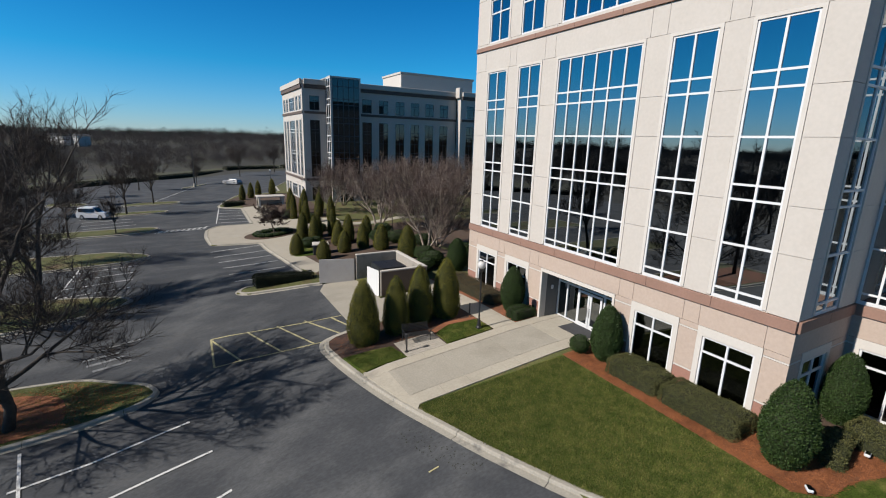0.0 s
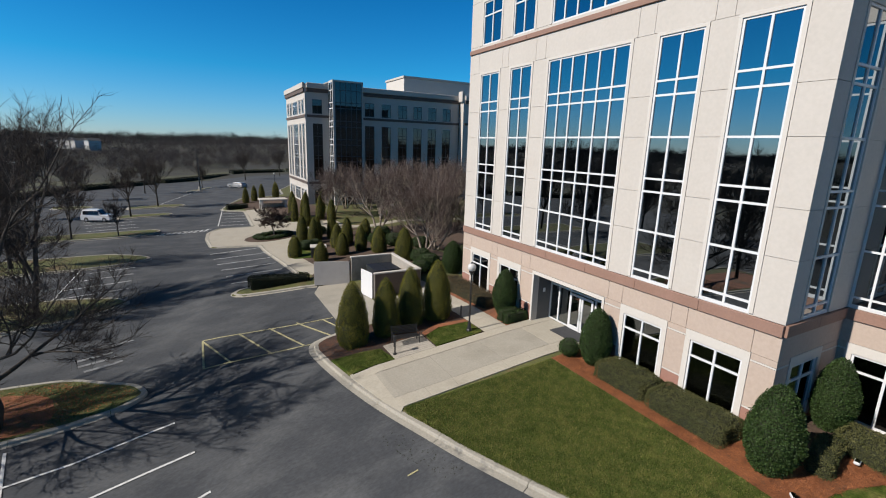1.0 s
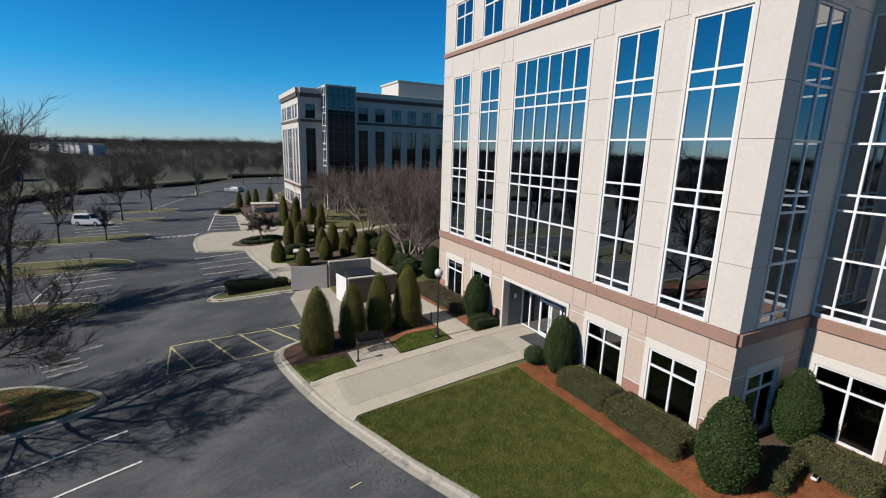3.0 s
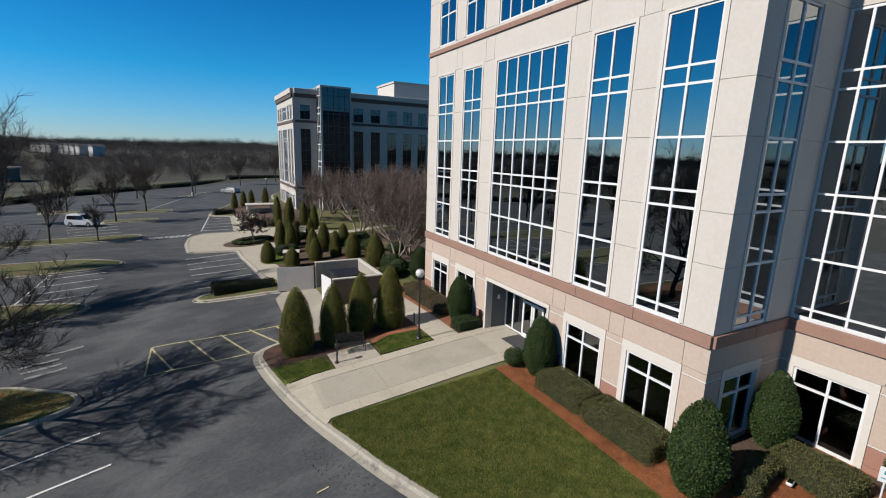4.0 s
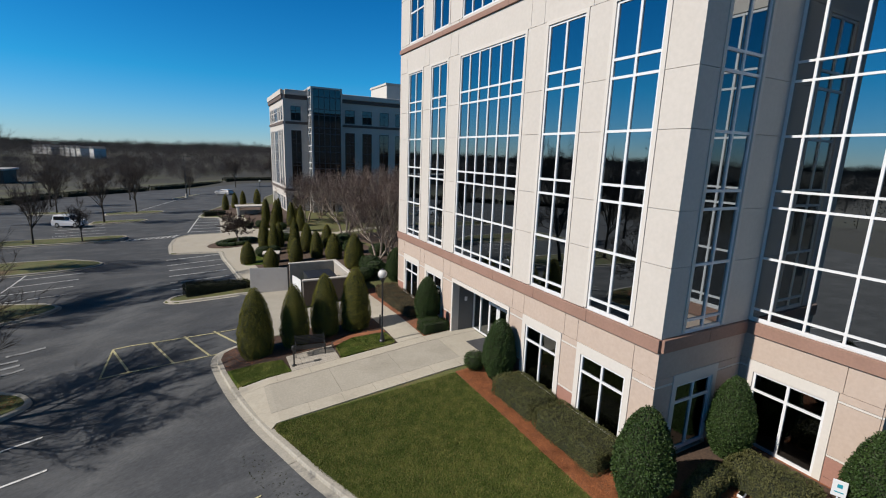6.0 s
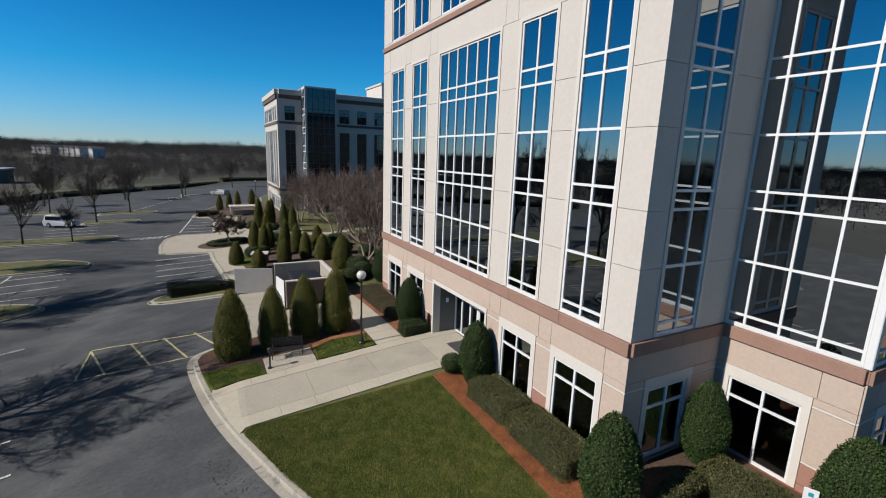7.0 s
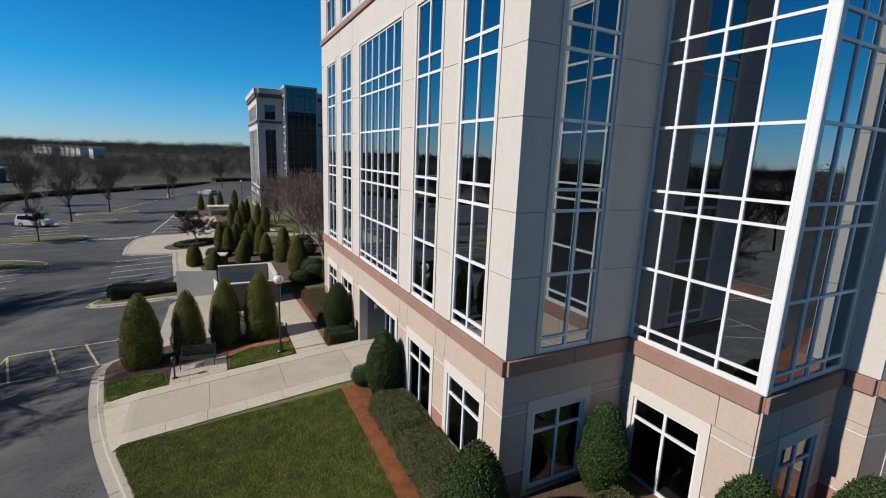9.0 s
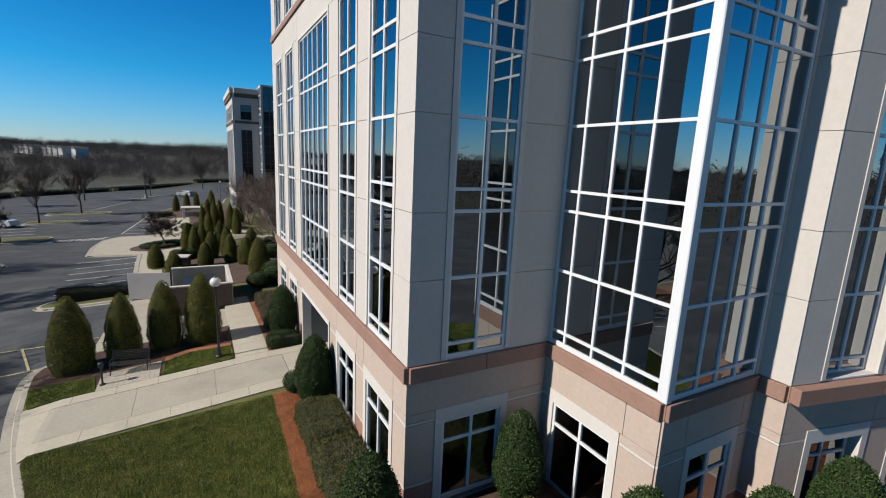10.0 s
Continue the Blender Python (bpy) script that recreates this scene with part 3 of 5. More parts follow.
patch("mulch_bed", [(30.02, -3.18), (30.02, -0.5), (58, -0.5), (58, -3.18)], 0.155, "mulch", "rust-red pine straw bed along the south front", "planting bed")
# bed colour already holds the shade under the cypresses
patch("mulch_bed", [(5.36, 19.04), (5.16, 20.81), (5.34, 21.53), (5.8, 21.76), (6.78, 21.77), (13.65, 21.85), (13.58, 16.97), (8.1, 17.2), (5.9, 17.9)], 0.14, "old_shaded_mulch", "rust-red pine straw bed darkened with the shade of clipped cypresses", "planting bed")
patch("mulch_bed", [(15.1, 16.6), (15.1, 27.5), (17, 27.5), (17, 16.6)], 0.14, "mulch", "rust-red pine straw bed along the facade", "planting bed")
patch("grass_patch", [(5.74, 16.98), (5.38, 19.03), (7.88, 18.39), (8.11, 16.9)], 0.17, "grass", "small mown grass strip beside the bed", "lawn")
patch("grass_patch", rounded([(10.53, 16.98), (10.59, 18.43), (11.67, 18.89), (13.5, 18.61), (13.53, 16.97)], 0.3, 3), 0.17, "grass", "small mown grass panel below the lamp post", "lawn")
patch("mulch_bed", [(10.59, 18.38), (11.67, 18.89), (13.5, 18.56), (13.5, 18.92), (11.67, 19.3), (10.59, 18.84)], 0.19, "mulch", "raised rust-red pine straw edge round the grass", "planting bed")


def slabs(name, x0, x1, y0, y1, step, material, dz, label, along="x"):
    """A walk cast in bays with open joints."""
    root = tagged(new(name), label, "walkway", kind="structure")
    n = max(1, round((x1 - x0 if along == "x" else y1 - y0) / step))
    for i in range(n):
        a, b = i / n, (i + 1) / n
        q = [(x0 + (x1 - x0) * a + 0.006, y0), (x0 + (x1 - x0) * b - 0.006, y0), (x0 + (x1 - x0) * b - 0.006, y1), (x0 + (x1 - x0) * a + 0.006, y1)] if along == "x" else \
            [(x0, y0 + (y1 - y0) * a + 0.006), (x1, y0 + (y1 - y0) * a + 0.006), (x1, y0 + (y1 - y0) * b - 0.006), (x0, y0 + (y1 - y0) * b - 0.006)]
        sheet("slab", q, dz, M[material], skirt=0.15, parent=root)
    return root


slabs("walkway", 6.8, 18.08, 12.96, 13.75, 1.5, "concrete", 0.155, "pale concrete border of the entrance walk")
slabs("walkway", 5.85, 18.08, 16.21, 16.88, 1.5, "concrete", 0.155, "pale concrete border of the entrance walk")
slabs("walkway", 6.75, 15.6, 13.77, 16.19, 3.0, "concrete_dark", 0.15, "grey exposed-aggregate middle of the entrance walk")
patch("walkway", [(6.63, 12.72), (6.3, 13.92), (5.75, 16.64), (5.76, 17.06), (5.89, 17.04), (5.88, 16.35), (6.81, 16.22), (6.79, 13.76), (6.84, 13.75), (6.83, 12.96)], 0.148, "concrete", "pale concrete landing at the kerb", "walkway")
slabs("walkway", 15.61, 18.0, 13.77, 16.19, 2.4, "concrete", 0.152, "pale concrete landing before the doors")
slabs("walkway", 13.6, 15.1, 16.90, 28.0, 1.5, "concrete", 0.15, "pale concrete side walk along the bed", "y")
patch("apron", [(7.08, 22.26), (7.28, 30.83), (7.99, 32.37), (10.46, 32.09), (10.39, 26.17), (13.99, 26.09), (13.94, 22.16)], 0.02, "concrete_dark", "pale concrete apron before the bin enclosure", "paving", 0.1)
patch("plaza", rounded([(1.32, 56.89), (1.01, 62.33), (1.34, 66.9), (2.77, 68.76), (7.28, 67.41), (7.69, 84.68), (10.91, 83.77), (11.35, 67.41), (18.31, 63.55), (18.25, 57.63), (13.6, 57.19), (9.95, 52.35), (8.99, 45.65), (9.67, 36.43), (8.35, 35.75), (7.54, 38.49), (7.15, 44.53), (6.73, 50.2), (6.59, 54.85)], 0.6, 3), 0.13, "concrete", "pale curved concrete plaza with a planting ring", "paving")
patch("mulch_bed", [(7.9, 84.95), (11.12, 83.92), (11.56, 67.79), (18.51, 63.96), (19.33, 87.99), (19.16, 90.68), (16.51, 98.21), (9.03, 101.09), (6.44, 95.89)], 0.135, "litter", "dark pine straw garden bed before the far office", "planting bed")
patch("mulch_bed", [(13.9, 56.7), (18.45, 57.29), (20.74, 55.77), (30.9, 56.88), (41.83, 52.74), (39.53, 36.08), (22.03, 30.56), (22.96, 47.09), (20.63, 55.14)], 0.132, "litter", "dark leaf litter under pale-barked trees", "planting bed")
patch("path", [(16.14, 57.93), (21.24, 56.8), (27.12, 59.38), (36.46, 57.35), (36.47, 58.99), (27.13, 61.06), (21.26, 58.51), (16.16, 60.07)], 0.13, "concrete", "pale garden path between lawns", "path")
patch("path", [(21.04, 49.94), (27.94, 51.23), (43.81, 47.65), (44.07, 49.37), (28.03, 52.97), (21.2, 52.08)], 0.13, "concrete", "pale garden path between lawns", "path")
patch("mulch_bed", rounded([(7.96, 36.02), (9.57, 36.44), (8.89, 45.67), (10.05, 52.34), (13.68, 55.01), (20.23, 54.75), (21.8, 47.19), (21.71, 34.63), (17.96, 32.24), (14.54, 32.68), (9.29, 33.58)], 1.0, 4), 0.14, "litter", "red-brown pine straw bed with cypresses", "planting bed")
patch("mulch_bed", [(8.34 + 3.4 * math.cos(a * 0.314), 58.48 + 2.6 * math.sin(a * 0.314)) for a in range(20)], 0.17, "litter", "round dark mulch ring in the plaza", "planting bed")
patch("grass_patch", rounded([(8.11, 43.87), (8.76, 47.75), (10.45, 48.86), (11.22, 45.35), (10.11, 42.83)], 0.5, 3), 0.17, "grass", "small mown grass patch between beds", "lawn")

for strip in ([(-69.91, 98.25), (-49.58, 110.91), (-34.88, 124.45), (-28.17, 139.63), (-10.65, 156.09), (-25.36, 176.12), (-45.13, 156.26), (-54.59, 139.22), (-66.63, 128.39), (-87.17, 118.63)], [(-6.77, 158.81), (10.37, 184.05), (30.83, 189.56), (55, 190), (52, 212), (24, 206), (2, 193), (-15.15, 177.47)]):
    tagged(sheet("field", strip, 0.03, M["field"], cell=14.0, fn=far_z), "pale winter grass strip before the woods", "field", kind="structure")

# kerbed islands of the car park
NEAR_ISLANDS = [
    [(-3.07, 22.56), (-4.02, 21.82), (-7.16, 21.39), (-23.68, 20.29), (-23.21, 27.68), (-9.76, 27.19), (-6.83, 26.61), (-3.67, 24.01)],
    [(-5.39, 39.34), (-6.67, 37.51), (-10.93, 36.06), (-24.93, 34.88), (-24.29, 42.71), (-10.28, 42.05), (-6.37, 40.69)],
    [(-4.76, 53.32), (-7.05, 51.67), (-11.1, 51.19), (-23.63, 50.81), (-23.43, 57.8), (-8.73, 57.2), (-5.32, 54.92)],
    [(-4.6, 70.63), (-5.51, 68.18), (-8.18, 67.46), (-23.26, 66.97), (-23.18, 71.28), (-7.13, 71.96), (-5.17, 71.71)],
]
FAR_ISLANDS = [
    [(-3.61, 87.32), (-4.38, 85.63), (-11.33, 83.86), (-11.27, 87.69), (-4.35, 88.17)],
    [(-1.83, 98.98), (-2.72, 96.52), (-10.96, 95.16), (-11.19, 98.53), (-5.24, 100.23), (-2.48, 100.16)],
    [(-16.49, 99.52), (-17.52, 98.64), (-22.66, 99.24), (-22.6, 102.79), (-17.06, 101.9)],
    [(4.56, 133.19), (3.48, 131.77), (-1.57, 124), (-1.54, 126.25), (3.51, 134.11)],
]
for isl in NEAR_ISLANDS + FAR_ISLANDS:
    line = rounded(isl, 1.1, 4)
    if sum(p[0] * q[1] - q[0] * p[1] for p, q in zip(line, line[1:] + line[:1])) < 0:
        line = line[::-1]
    patch("island", line, 0.13, "verge", "kerbed car park island of yellow-green winter grass", "traffic island", 0.3, 6.0)
    kerb(line, closed=True, width=0.2, gutter=0.22)
patch("mulch_bed", rounded([(-6.83, 21.87), (-22.51, 20.94), (-22.22, 25.8), (-10.1, 26.35), (-7.39, 25.13)], 1.2, 4), 0.145, "mulch", "rust-red leaf mulch under a bare tree", "planting bed")

# painted lines
for a, b in [((-1.07, 16.19), (-7.69, 15.19)), ((-1.85, 18.97), (-7.97, 18.06)), ((-0.59, 13.37), (-6.99, 12.28)), ((-0.22, 10.59), (-6.4, 9.48)), ((-8.19, 20.69), (-6.56, 12.94))]:
    stripe(a, b, 0.12)
for i in range(6):
    k = i / 5
    stripe((6.61 -0.36 * k, 37.58 +16.07 * k), (2 -1.16 * k, 38.89 +14.56 * k), 0.15)
for i in range(4):
    k = i / 3
    stripe((-5.89 -0.05 * k, 43.28 +7.16 * k), (-10.97 +0.29 * k, 42.4 +7.06 * k), 0.12)
stripe((-10.31, 56.41), (-10.89, 41.83), 0.13)
for x, y in ((-5.39, 30.61), (-6.36, 29.23), (-5.66, 27.57), (-6.06, 28.4)):
    stripe((x - 0.9, y - 0.1), (x + 0.9, y + 0.35), 0.28, "faded", label="faded white crossing bar on the asphalt", group="crossing bars")
stripe((5.5, 9.56), (5.9, 9.57), 0.06, "yellow", label="short worn yellow dash on the asphalt", group="")
for i in range(5):
    k = i / 4
    stripe((2.92 +0.80 * k, 72.09 +11.99 * k), (6.99 +0.14 * k, 70.56 +11.86 * k), 0.15)
stripe((2.59, 71.6), (3.97, 86.75), 0.16)
stripe((-5.04, 67.25), (1.15, 68.52), 0.14)
stripe((-4.63, 68.58), (1.6, 69.91), 0.14)
for i in range(9):
    k = i / 8
    stripe((-4.65 +5.39 * k, 67.25 +1.45 * k), (-4.16 +5.44 * k, 68.57 +1.55 * k), 0.25, group="crossing bars")
for i in range(6):
    k = i / 5
    stripe((-7.12 -2.72 * k, 72.47 +13.80 * k), (-13 -2.72 * k, 70.93 +13.99 * k), 0.15)
stripe((-6.19, 101.48), (1.89, 131.29), 0.14)
for a, b in [((-0.5, 27.47), (-0.55, 23.51)), ((-0.5, 27.47), (7.06, 24.77)), ((-0.55, 23.51), (5.4, 21.88)), ((-0.5, 27.36), (0.79, 23.15)), ((1.55, 26.84), (2.89, 22.58)), ((3.3, 26.32), (4.63, 22.16)), ((4.93, 25.86), (6.2, 22.31)), ((6.43, 25.09), (6.94, 22.89))]:
    stripe(a, b, 0.11, "yellow", label="worn yellow hatching line on the asphalt", group="yellow hatching")


# ---- office building ----
def place(origin, u, n):
    """Local frame of a facade: x along it, y outwards, z up."""
    u, n = Vector(u), Vector(n)
    return Matrix(((u.x, n.x, 0, origin[0]), (u.y, n.y, 0, origin[1]), (u.z, n.z, 1, 0), (0, 0, 0, 1)))


def solid(lo, hi, cuts):
    """What is left of lo..hi outside the cuts."""
    out, at = [], lo
    for a, b in sorted(cuts):
        if a > at + 1e-4:
            out.append((at, min(a, hi)))
        at = max(at, b)
    if at < hi - 1e-4:
        out.append((at, hi))
    return [(a, b) for a, b in out if b - a > 0.02]


def lattice(us, zs, full, d0, d1, m):
    """One connected body: the cells of a grid for which full(u, z) holds, between two depths."""
    us, zs = sorted(set(round(u, 4) for u in us)), sorted(set(round(z, 4) for z in zs))
    nu, nz_ = len(us) - 1, len(zs) - 1
    on = [[full((us[i] + us[i + 1]) / 2, (zs[j] + zs[j + 1]) / 2) for j in range(nz_)] for i in range(nu)]
    bm, seen = bmesh.new(), {}

    def v(i, j, k):
        if (i, j, k) not in seen:
            seen[i, j, k] = bm.verts.new(m @ Vector((us[i], (d0, d1)[k], zs[j])))
        return seen[i, j, k]

    def is_on(i, j):
        return 0 <= i < nu and 0 <= j < nz_ and on[i][j]
    for i in range(nu):
        for j in range(nz_):
            if on[i][j]:
                for k in (0, 1):
                    bm.faces.new((v(i, j, k), v(i + 1, j, k), v(i + 1, j + 1, k), v(i, j + 1, k)))
                for near, e in (((i, j - 1), ((i, j), (i + 1, j))), ((i, j + 1), ((i, j + 1), (i + 1, j + 1))), ((i - 1, j), ((i, j), (i, j + 1))), ((i + 1, j), ((i + 1, j), (i + 1, j + 1)))):
                    if not is_on(*near):
                        bm.faces.new((v(*e[0], 0), v(*e[1], 0), v(*e[1], 1), v(*e[0], 1)))
    bmesh.ops.recalc_face_normals(bm, faces=bm.faces[:])
    return bm


def wall_of(parent, m, u0, u1, z0, z1, holes, thick=0.35, material="white"):
    """A wall with real openings, in one mesh."""
    bm = lattice([u0, u1, *[x for h in holes for x in h[:2]]], [z0, z1, *[x for h in holes for x in h[2:]]],
                 lambda u, z: not any(h[0] < u < h[1] and h[2] < z < h[3] for h in holes), -thick, 0, m)
    return part("wall", bm, M[material], parent)


def panels(wall, m, u0, u1, rows, holes, cuts=(), proud=0.05, gap=0.008):
    """Precast panels with open joints before a wall."""
    for z0, z1, material, extra in rows:
        segs = solid(u0, u1, [(h[0], h[1]) for h in holes if h[2] < z1 - 0.02 and h[3] > z0 + 0.02])
        for s, e in segs:
            us = [s] + [c for c in (sorted(cuts) if extra else ()) if s + 0.3 < c < e - 0.3] + [e]
            for a, b in zip(us, us[1:]):
                bm = bmesh.new()
                box(bm, (a + gap * (a > u0), 0.0, z0 + gap), (b - gap * (b < u1), proud, z1 - gap), m)
                part("panel", bm, M[material], wall)


def band(parent, m, u0, u1, z0, z1, proud=0.14, material="belt", name="belt_course", slope=0.0):
    bm = bmesh.new()
    n = max(1, round((u1 - u0) / 3.0))
    piece = part(name, boxes(((u0, 0, z0 + 0.01), (u1, 0.04, z1 - 0.01)), m=m), M[material], parent)
    for i in range(n):
        a, b = u0 + (u1 - u0) * i / n, u0 + (u1 - u0) * (i + 1) / n
        bb = bmesh.new()
        box(bb, (a + 0.005, 0.041, z0), (b - 0.005, proud, z1), m, 0.012)
        part("band_stone", bb, M[material], piece)
    bm.free()


def window(parent, m, u0, u1, z0, z1, cols, bars, surround=0.14, bar=0.085, deep=0.10, panes=True, glazing="glass", edge=0.08, lintel=0.14, sill=True, set_in=-0.02, framing="frame"):
    """A window: white frame with mullions and bars; each pane a piece of its own."""
    us = [u0 + (u1 - u0) * i / cols for i in range(cols + 1)] if isinstance(cols, int) else [u0, *cols, u1]
    zs = [z0, *bars, z1]
    d0, d1 = -set_in - deep, -set_in
    ub = [(u0, u0 + edge)] + [(u - bar / 2, u + bar / 2) for u in us[1:-1]] + [(u1 - edge, u1)]
    zb = [(z0, z0 + edge)] + [(z - bar / 2, z + bar / 2) for z in bars] + [(z1 - edge, z1)]
    bm = lattice([x for q in ub for x in q], [x for q in zb for x in q], lambda u, z: any(q[0] < u < q[1] for q in ub) or any(q[0] < z < q[1] for q in zb), d0, d1, m)
    w = part("window", bm, M[framing], parent, "white aluminium window with blue reflecting glass" if framing == "frame" else "window with shade painted into its dark frame, and dark glass")
    if panes:
        for a, b in zip(us, us[1:]):
            for c, d in zip(zs, zs[1:]):
                part("pane", boxes(((a, d0 + 0.045, c), (b, d0 + 0.057, d)), m=m), M[glazing], w)
    else:
        part("pane", boxes(((u0, d0 + 0.045, z0), (u1, d0 + 0.057, z1)), m=m), M[glazing], w)
    if surround:
        s = surround
        bm = lattice([u0 - s, u0 - 0.001, u1 + 0.001, u1 + s], [z0, z1 + 0.001, z1 + lintel], lambda u, z: not (u0 < u < u1 and z < z1), -0.02, 0.07, m)
        part("surround", bm, M["light"], w, "smooth pale precast surround")
    if sill:
        part("sill", boxes(((u0 - 0.02, -0.16, z0 - 0.06), (u1 + 0.02, 0.02, z0 - 0.002)), m=m, bev=0.008), M["frame"], w)
    return w


BARS = [6.24, 8.06, 9.80, 10.36, 12.12, 13.82, 14.40]
ROWS = [(1.0, 1.55, "red", 1), (1.55, 2.24, "red", 1), (2.24, 2.32, "light", 0), (2.32, 4.1, "beige", 0), (4.1, 4.18, "light", 0), (4.18, 4.425, "beige", 0), (4.425, 5.34, "beige", 1),
        (5.8, 8.06, "white", 1), (8.06, 9.78, "white", 1), (9.78, 12.12, "white", 1), (12.12, 13.82, "white", 1), (13.82, 16.32, "white", 1), (16.32, 17.56, "white", 1),
        (17.84, 18.0, "white", 1), (18.0, 20.74, "white", 1), (20.74, 22.6, "white", 1)]


def storeys(parent, m, u0, u1, tall, low, cuts, doors=(), p0=None, p1=None, set_in=-0.02, ledge=0.14):
    """One facade: wall, panels, the two bands, tall windows over three storeys, ground and top windows."""
    holes = [(a, b, 5.86, 16.18) for a, b, _ in tall] + [(a, b, 18.0, 20.6) for a, b, _ in tall] + [(a, b, 1.34, 4.02) for a, b in low] + [(a, b, 0.9, 4.2) for a, b in doors]
    w = wall_of(parent, m, u0, u1, 0.6, 22.6, holes, material="white")
    wide = [(a - 0.225, b + 0.225, z0, z1 + 0.405) if z1 < 4.1 else (a - 0.145, b + 0.145, z0, z1 + (0.205 if z1 < 5 else 0.145)) for a, b, z0, z1 in holes]
    panels(w, m, u0 if p0 is None else p0, u1 if p1 is None else p1, ROWS, wide, cuts)
    band(parent, m, u0 if p0 is None else p0, u1 if p1 is None else p1, 5.35, 5.79, ledge)
    band(parent, m, u0 if p0 is None else p0, u1 if p1 is None else p1, 17.57, 17.83)
    for a, b, c in tall:
        window(parent, m, a, b, 5.86, 16.18, c, BARS, set_in=set_in)
        window(parent, m, a, b, 18.0, 20.6, c, [19.75])
    for a, b in low:
        window(parent, m, a, b, 1.55, 4.02, 2, [3.35], surround=0.22, lintel=0.40, set_in=set_in, glazing="low_glass")
    return w


office = thing("office_building", (0, 0, 0), "cream and pink-beige precast office block with tall blue glass bays", "office building")
office.matrix_basis = pose(0, 0, 0.012) @ Matrix.Diagonal((1, 1, 0.974, 1))
MID = 14.26
TALL = [(MID - 9.06, MID - 7.19, 2), (MID - 5.9, MID - 4.0, 2), (MID - 2.6, MID + 2.6, 6), (MID + 4.0, MID + 5.9, 2), (MID + 7.1, MID + 9.06, 2)]
mA = place((16.8, 0, 0), (0, 1, 0), (-1, 0, 0))
CUT_A = [c for a, b, _ in TALL for c in (a - 0.3, b + 0.3)]
storeys(office, mA, 4.07, 24.7, TALL, [(MID - 9.16, MID - 7.16), (MID - 5.88, MID - 3.92), (MID + 3.92, MID + 5.88), (MID + 7.16, MID + 9.16)], CUT_A, doors=[(MID - 2.6, MID + 2.45)], p0=4.02)
mS = place((0, 4.07, 0), (-1, 0, 0), (0, -1, 0))
storeys(office, mS, -21.35, -17.15, [(-19.72, -17.83, 2)], [(-19.72, -17.83)], [], p1=-16.8)
# projecting glass bay
mB = place((21.35, 0, 0), (0, 1, 0), (-1, 0, 0))
mC = place((0, 0.18, 0), (-1, 0, 0), (0, -1, 0))


def bay(m, u0, u1, cols, low, p0, p1):
    holes = [(u0, u1, 5.86, 16.3)] + [(a, b, 1.34, 4.02) for a, b in low] + [(u0 + 0.4, u1 - 0.4, 18.0, 20.6)]
    w = wall_of(office, m, p0, p1, 0.6, 22.6, holes, thick=0.12)
    panels(w, m, p0, p1, ROWS, [(a - 0.225, b + 0.225, z0, z1 + 0.405) if z1 < 5 else (a, b, z0 - 0.06, z1) for a, b, z0, z1 in holes], [u for a, b in low for u in (a - 0.3, b + 0.3)])
    band(office, m, p0, p1, 5.35, 5.79)
    band(office, m, p0, p1, 17.57, 17.83)
    window(office, m, u0, u1, 5.86, 16.3, cols, BARS, surround=False, bar=0.075, set_in=-0.03, glazing="bay_glass")
    window(office, m, u0 + 0.4, u1 - 0.4, 18.0, 20.6, 3, [19.75])
    for a, b in low:
        window(office, m, a, b, 1.34, 4.02, 2, [3.35], surround=0.22, lintel=0.40, glazing="low_glass")


bay(mB, 0.30, 4.0, [1.36, 2.39, 3.40], [(1.42, 3.55)], 0.18, 4.07)
bay(mC, -24.9, -21.51, [-23.96, -23.16, -22.40], [(-24.3, -22.55)], -25.1, -21.35)
part("corner_post", boxes(((21.27, 0.10, 5.8), (21.47, 0.30, 16.3)), bev=0.02), M["frame"], office, "white metal corner post of the glass bay")
mD = place((25.1, 0, 0), (0, 1, 0), (-1, 0, 0))
wD = wall_of(office, mD, -0.57, 0.18, 0.6, 22.6, [])
panels(wD, mD, -0.62, 0.13, ROWS, [])
band(office, mD, -0.57, 0.03, 5.35, 5.79)
# the south wing turns towards the west
WING = radians(12.5)
uE = Vector((-math.cos(WING), math.sin(WING), 0))
mE = place(Vector((25.1, -0.57, 0)) + 25.1 * uE, uE, (-math.sin(WING), -math.cos(WING), 0))
xs = [26.2 + 3.3 * i for i in range(9)]
storeys(office, mE, -58, -25.45, [(-x - 1.9, -x, 2) for x in xs], [(-x - 1.9, -x) for x in xs], [c for x in xs for c in (-x + 0.3, -x - 2.2)], p1=-25.1, set_in=0.24, ledge=0.30)
part("wall", boxes(((17.15, 24.35, 0.6), (58, 24.7, 22.6)), ((57.65, 0.2, 0.6), (58, 24.35, 22.6))), M["white"], office)
part("roof", boxes(((17.15, 4.31, 21.7), (57.6, 24.35, 21.9)), ((21.75, 0.7, 21.7), (57.6, 4.3, 21.9)), ((25.8, 0.2, 21.7), (57.6, 0.69, 21.9))), M["roof"], office)
part("parapet_cap", boxes(((16.6, 4.0, 22.6), (17.3, 24.9, 22.75)), ((17.3, 24.2, 22.6), (58.1, 24.9, 22.75)), ((17.3, 4.0, 22.6), (21.1, 4.6, 22.75)), ((21.18, -0.04, 22.6), (21.88, 4.4, 22.75)), ((21.88, -0.04, 22.6), (24.95, 0.6, 22.75)), ((24.95, -0.72, 22.6), (25.75, 0.2, 22.75))), M["belt"], office)
for z in (5.45, 9.75, 13.78, 17.5):
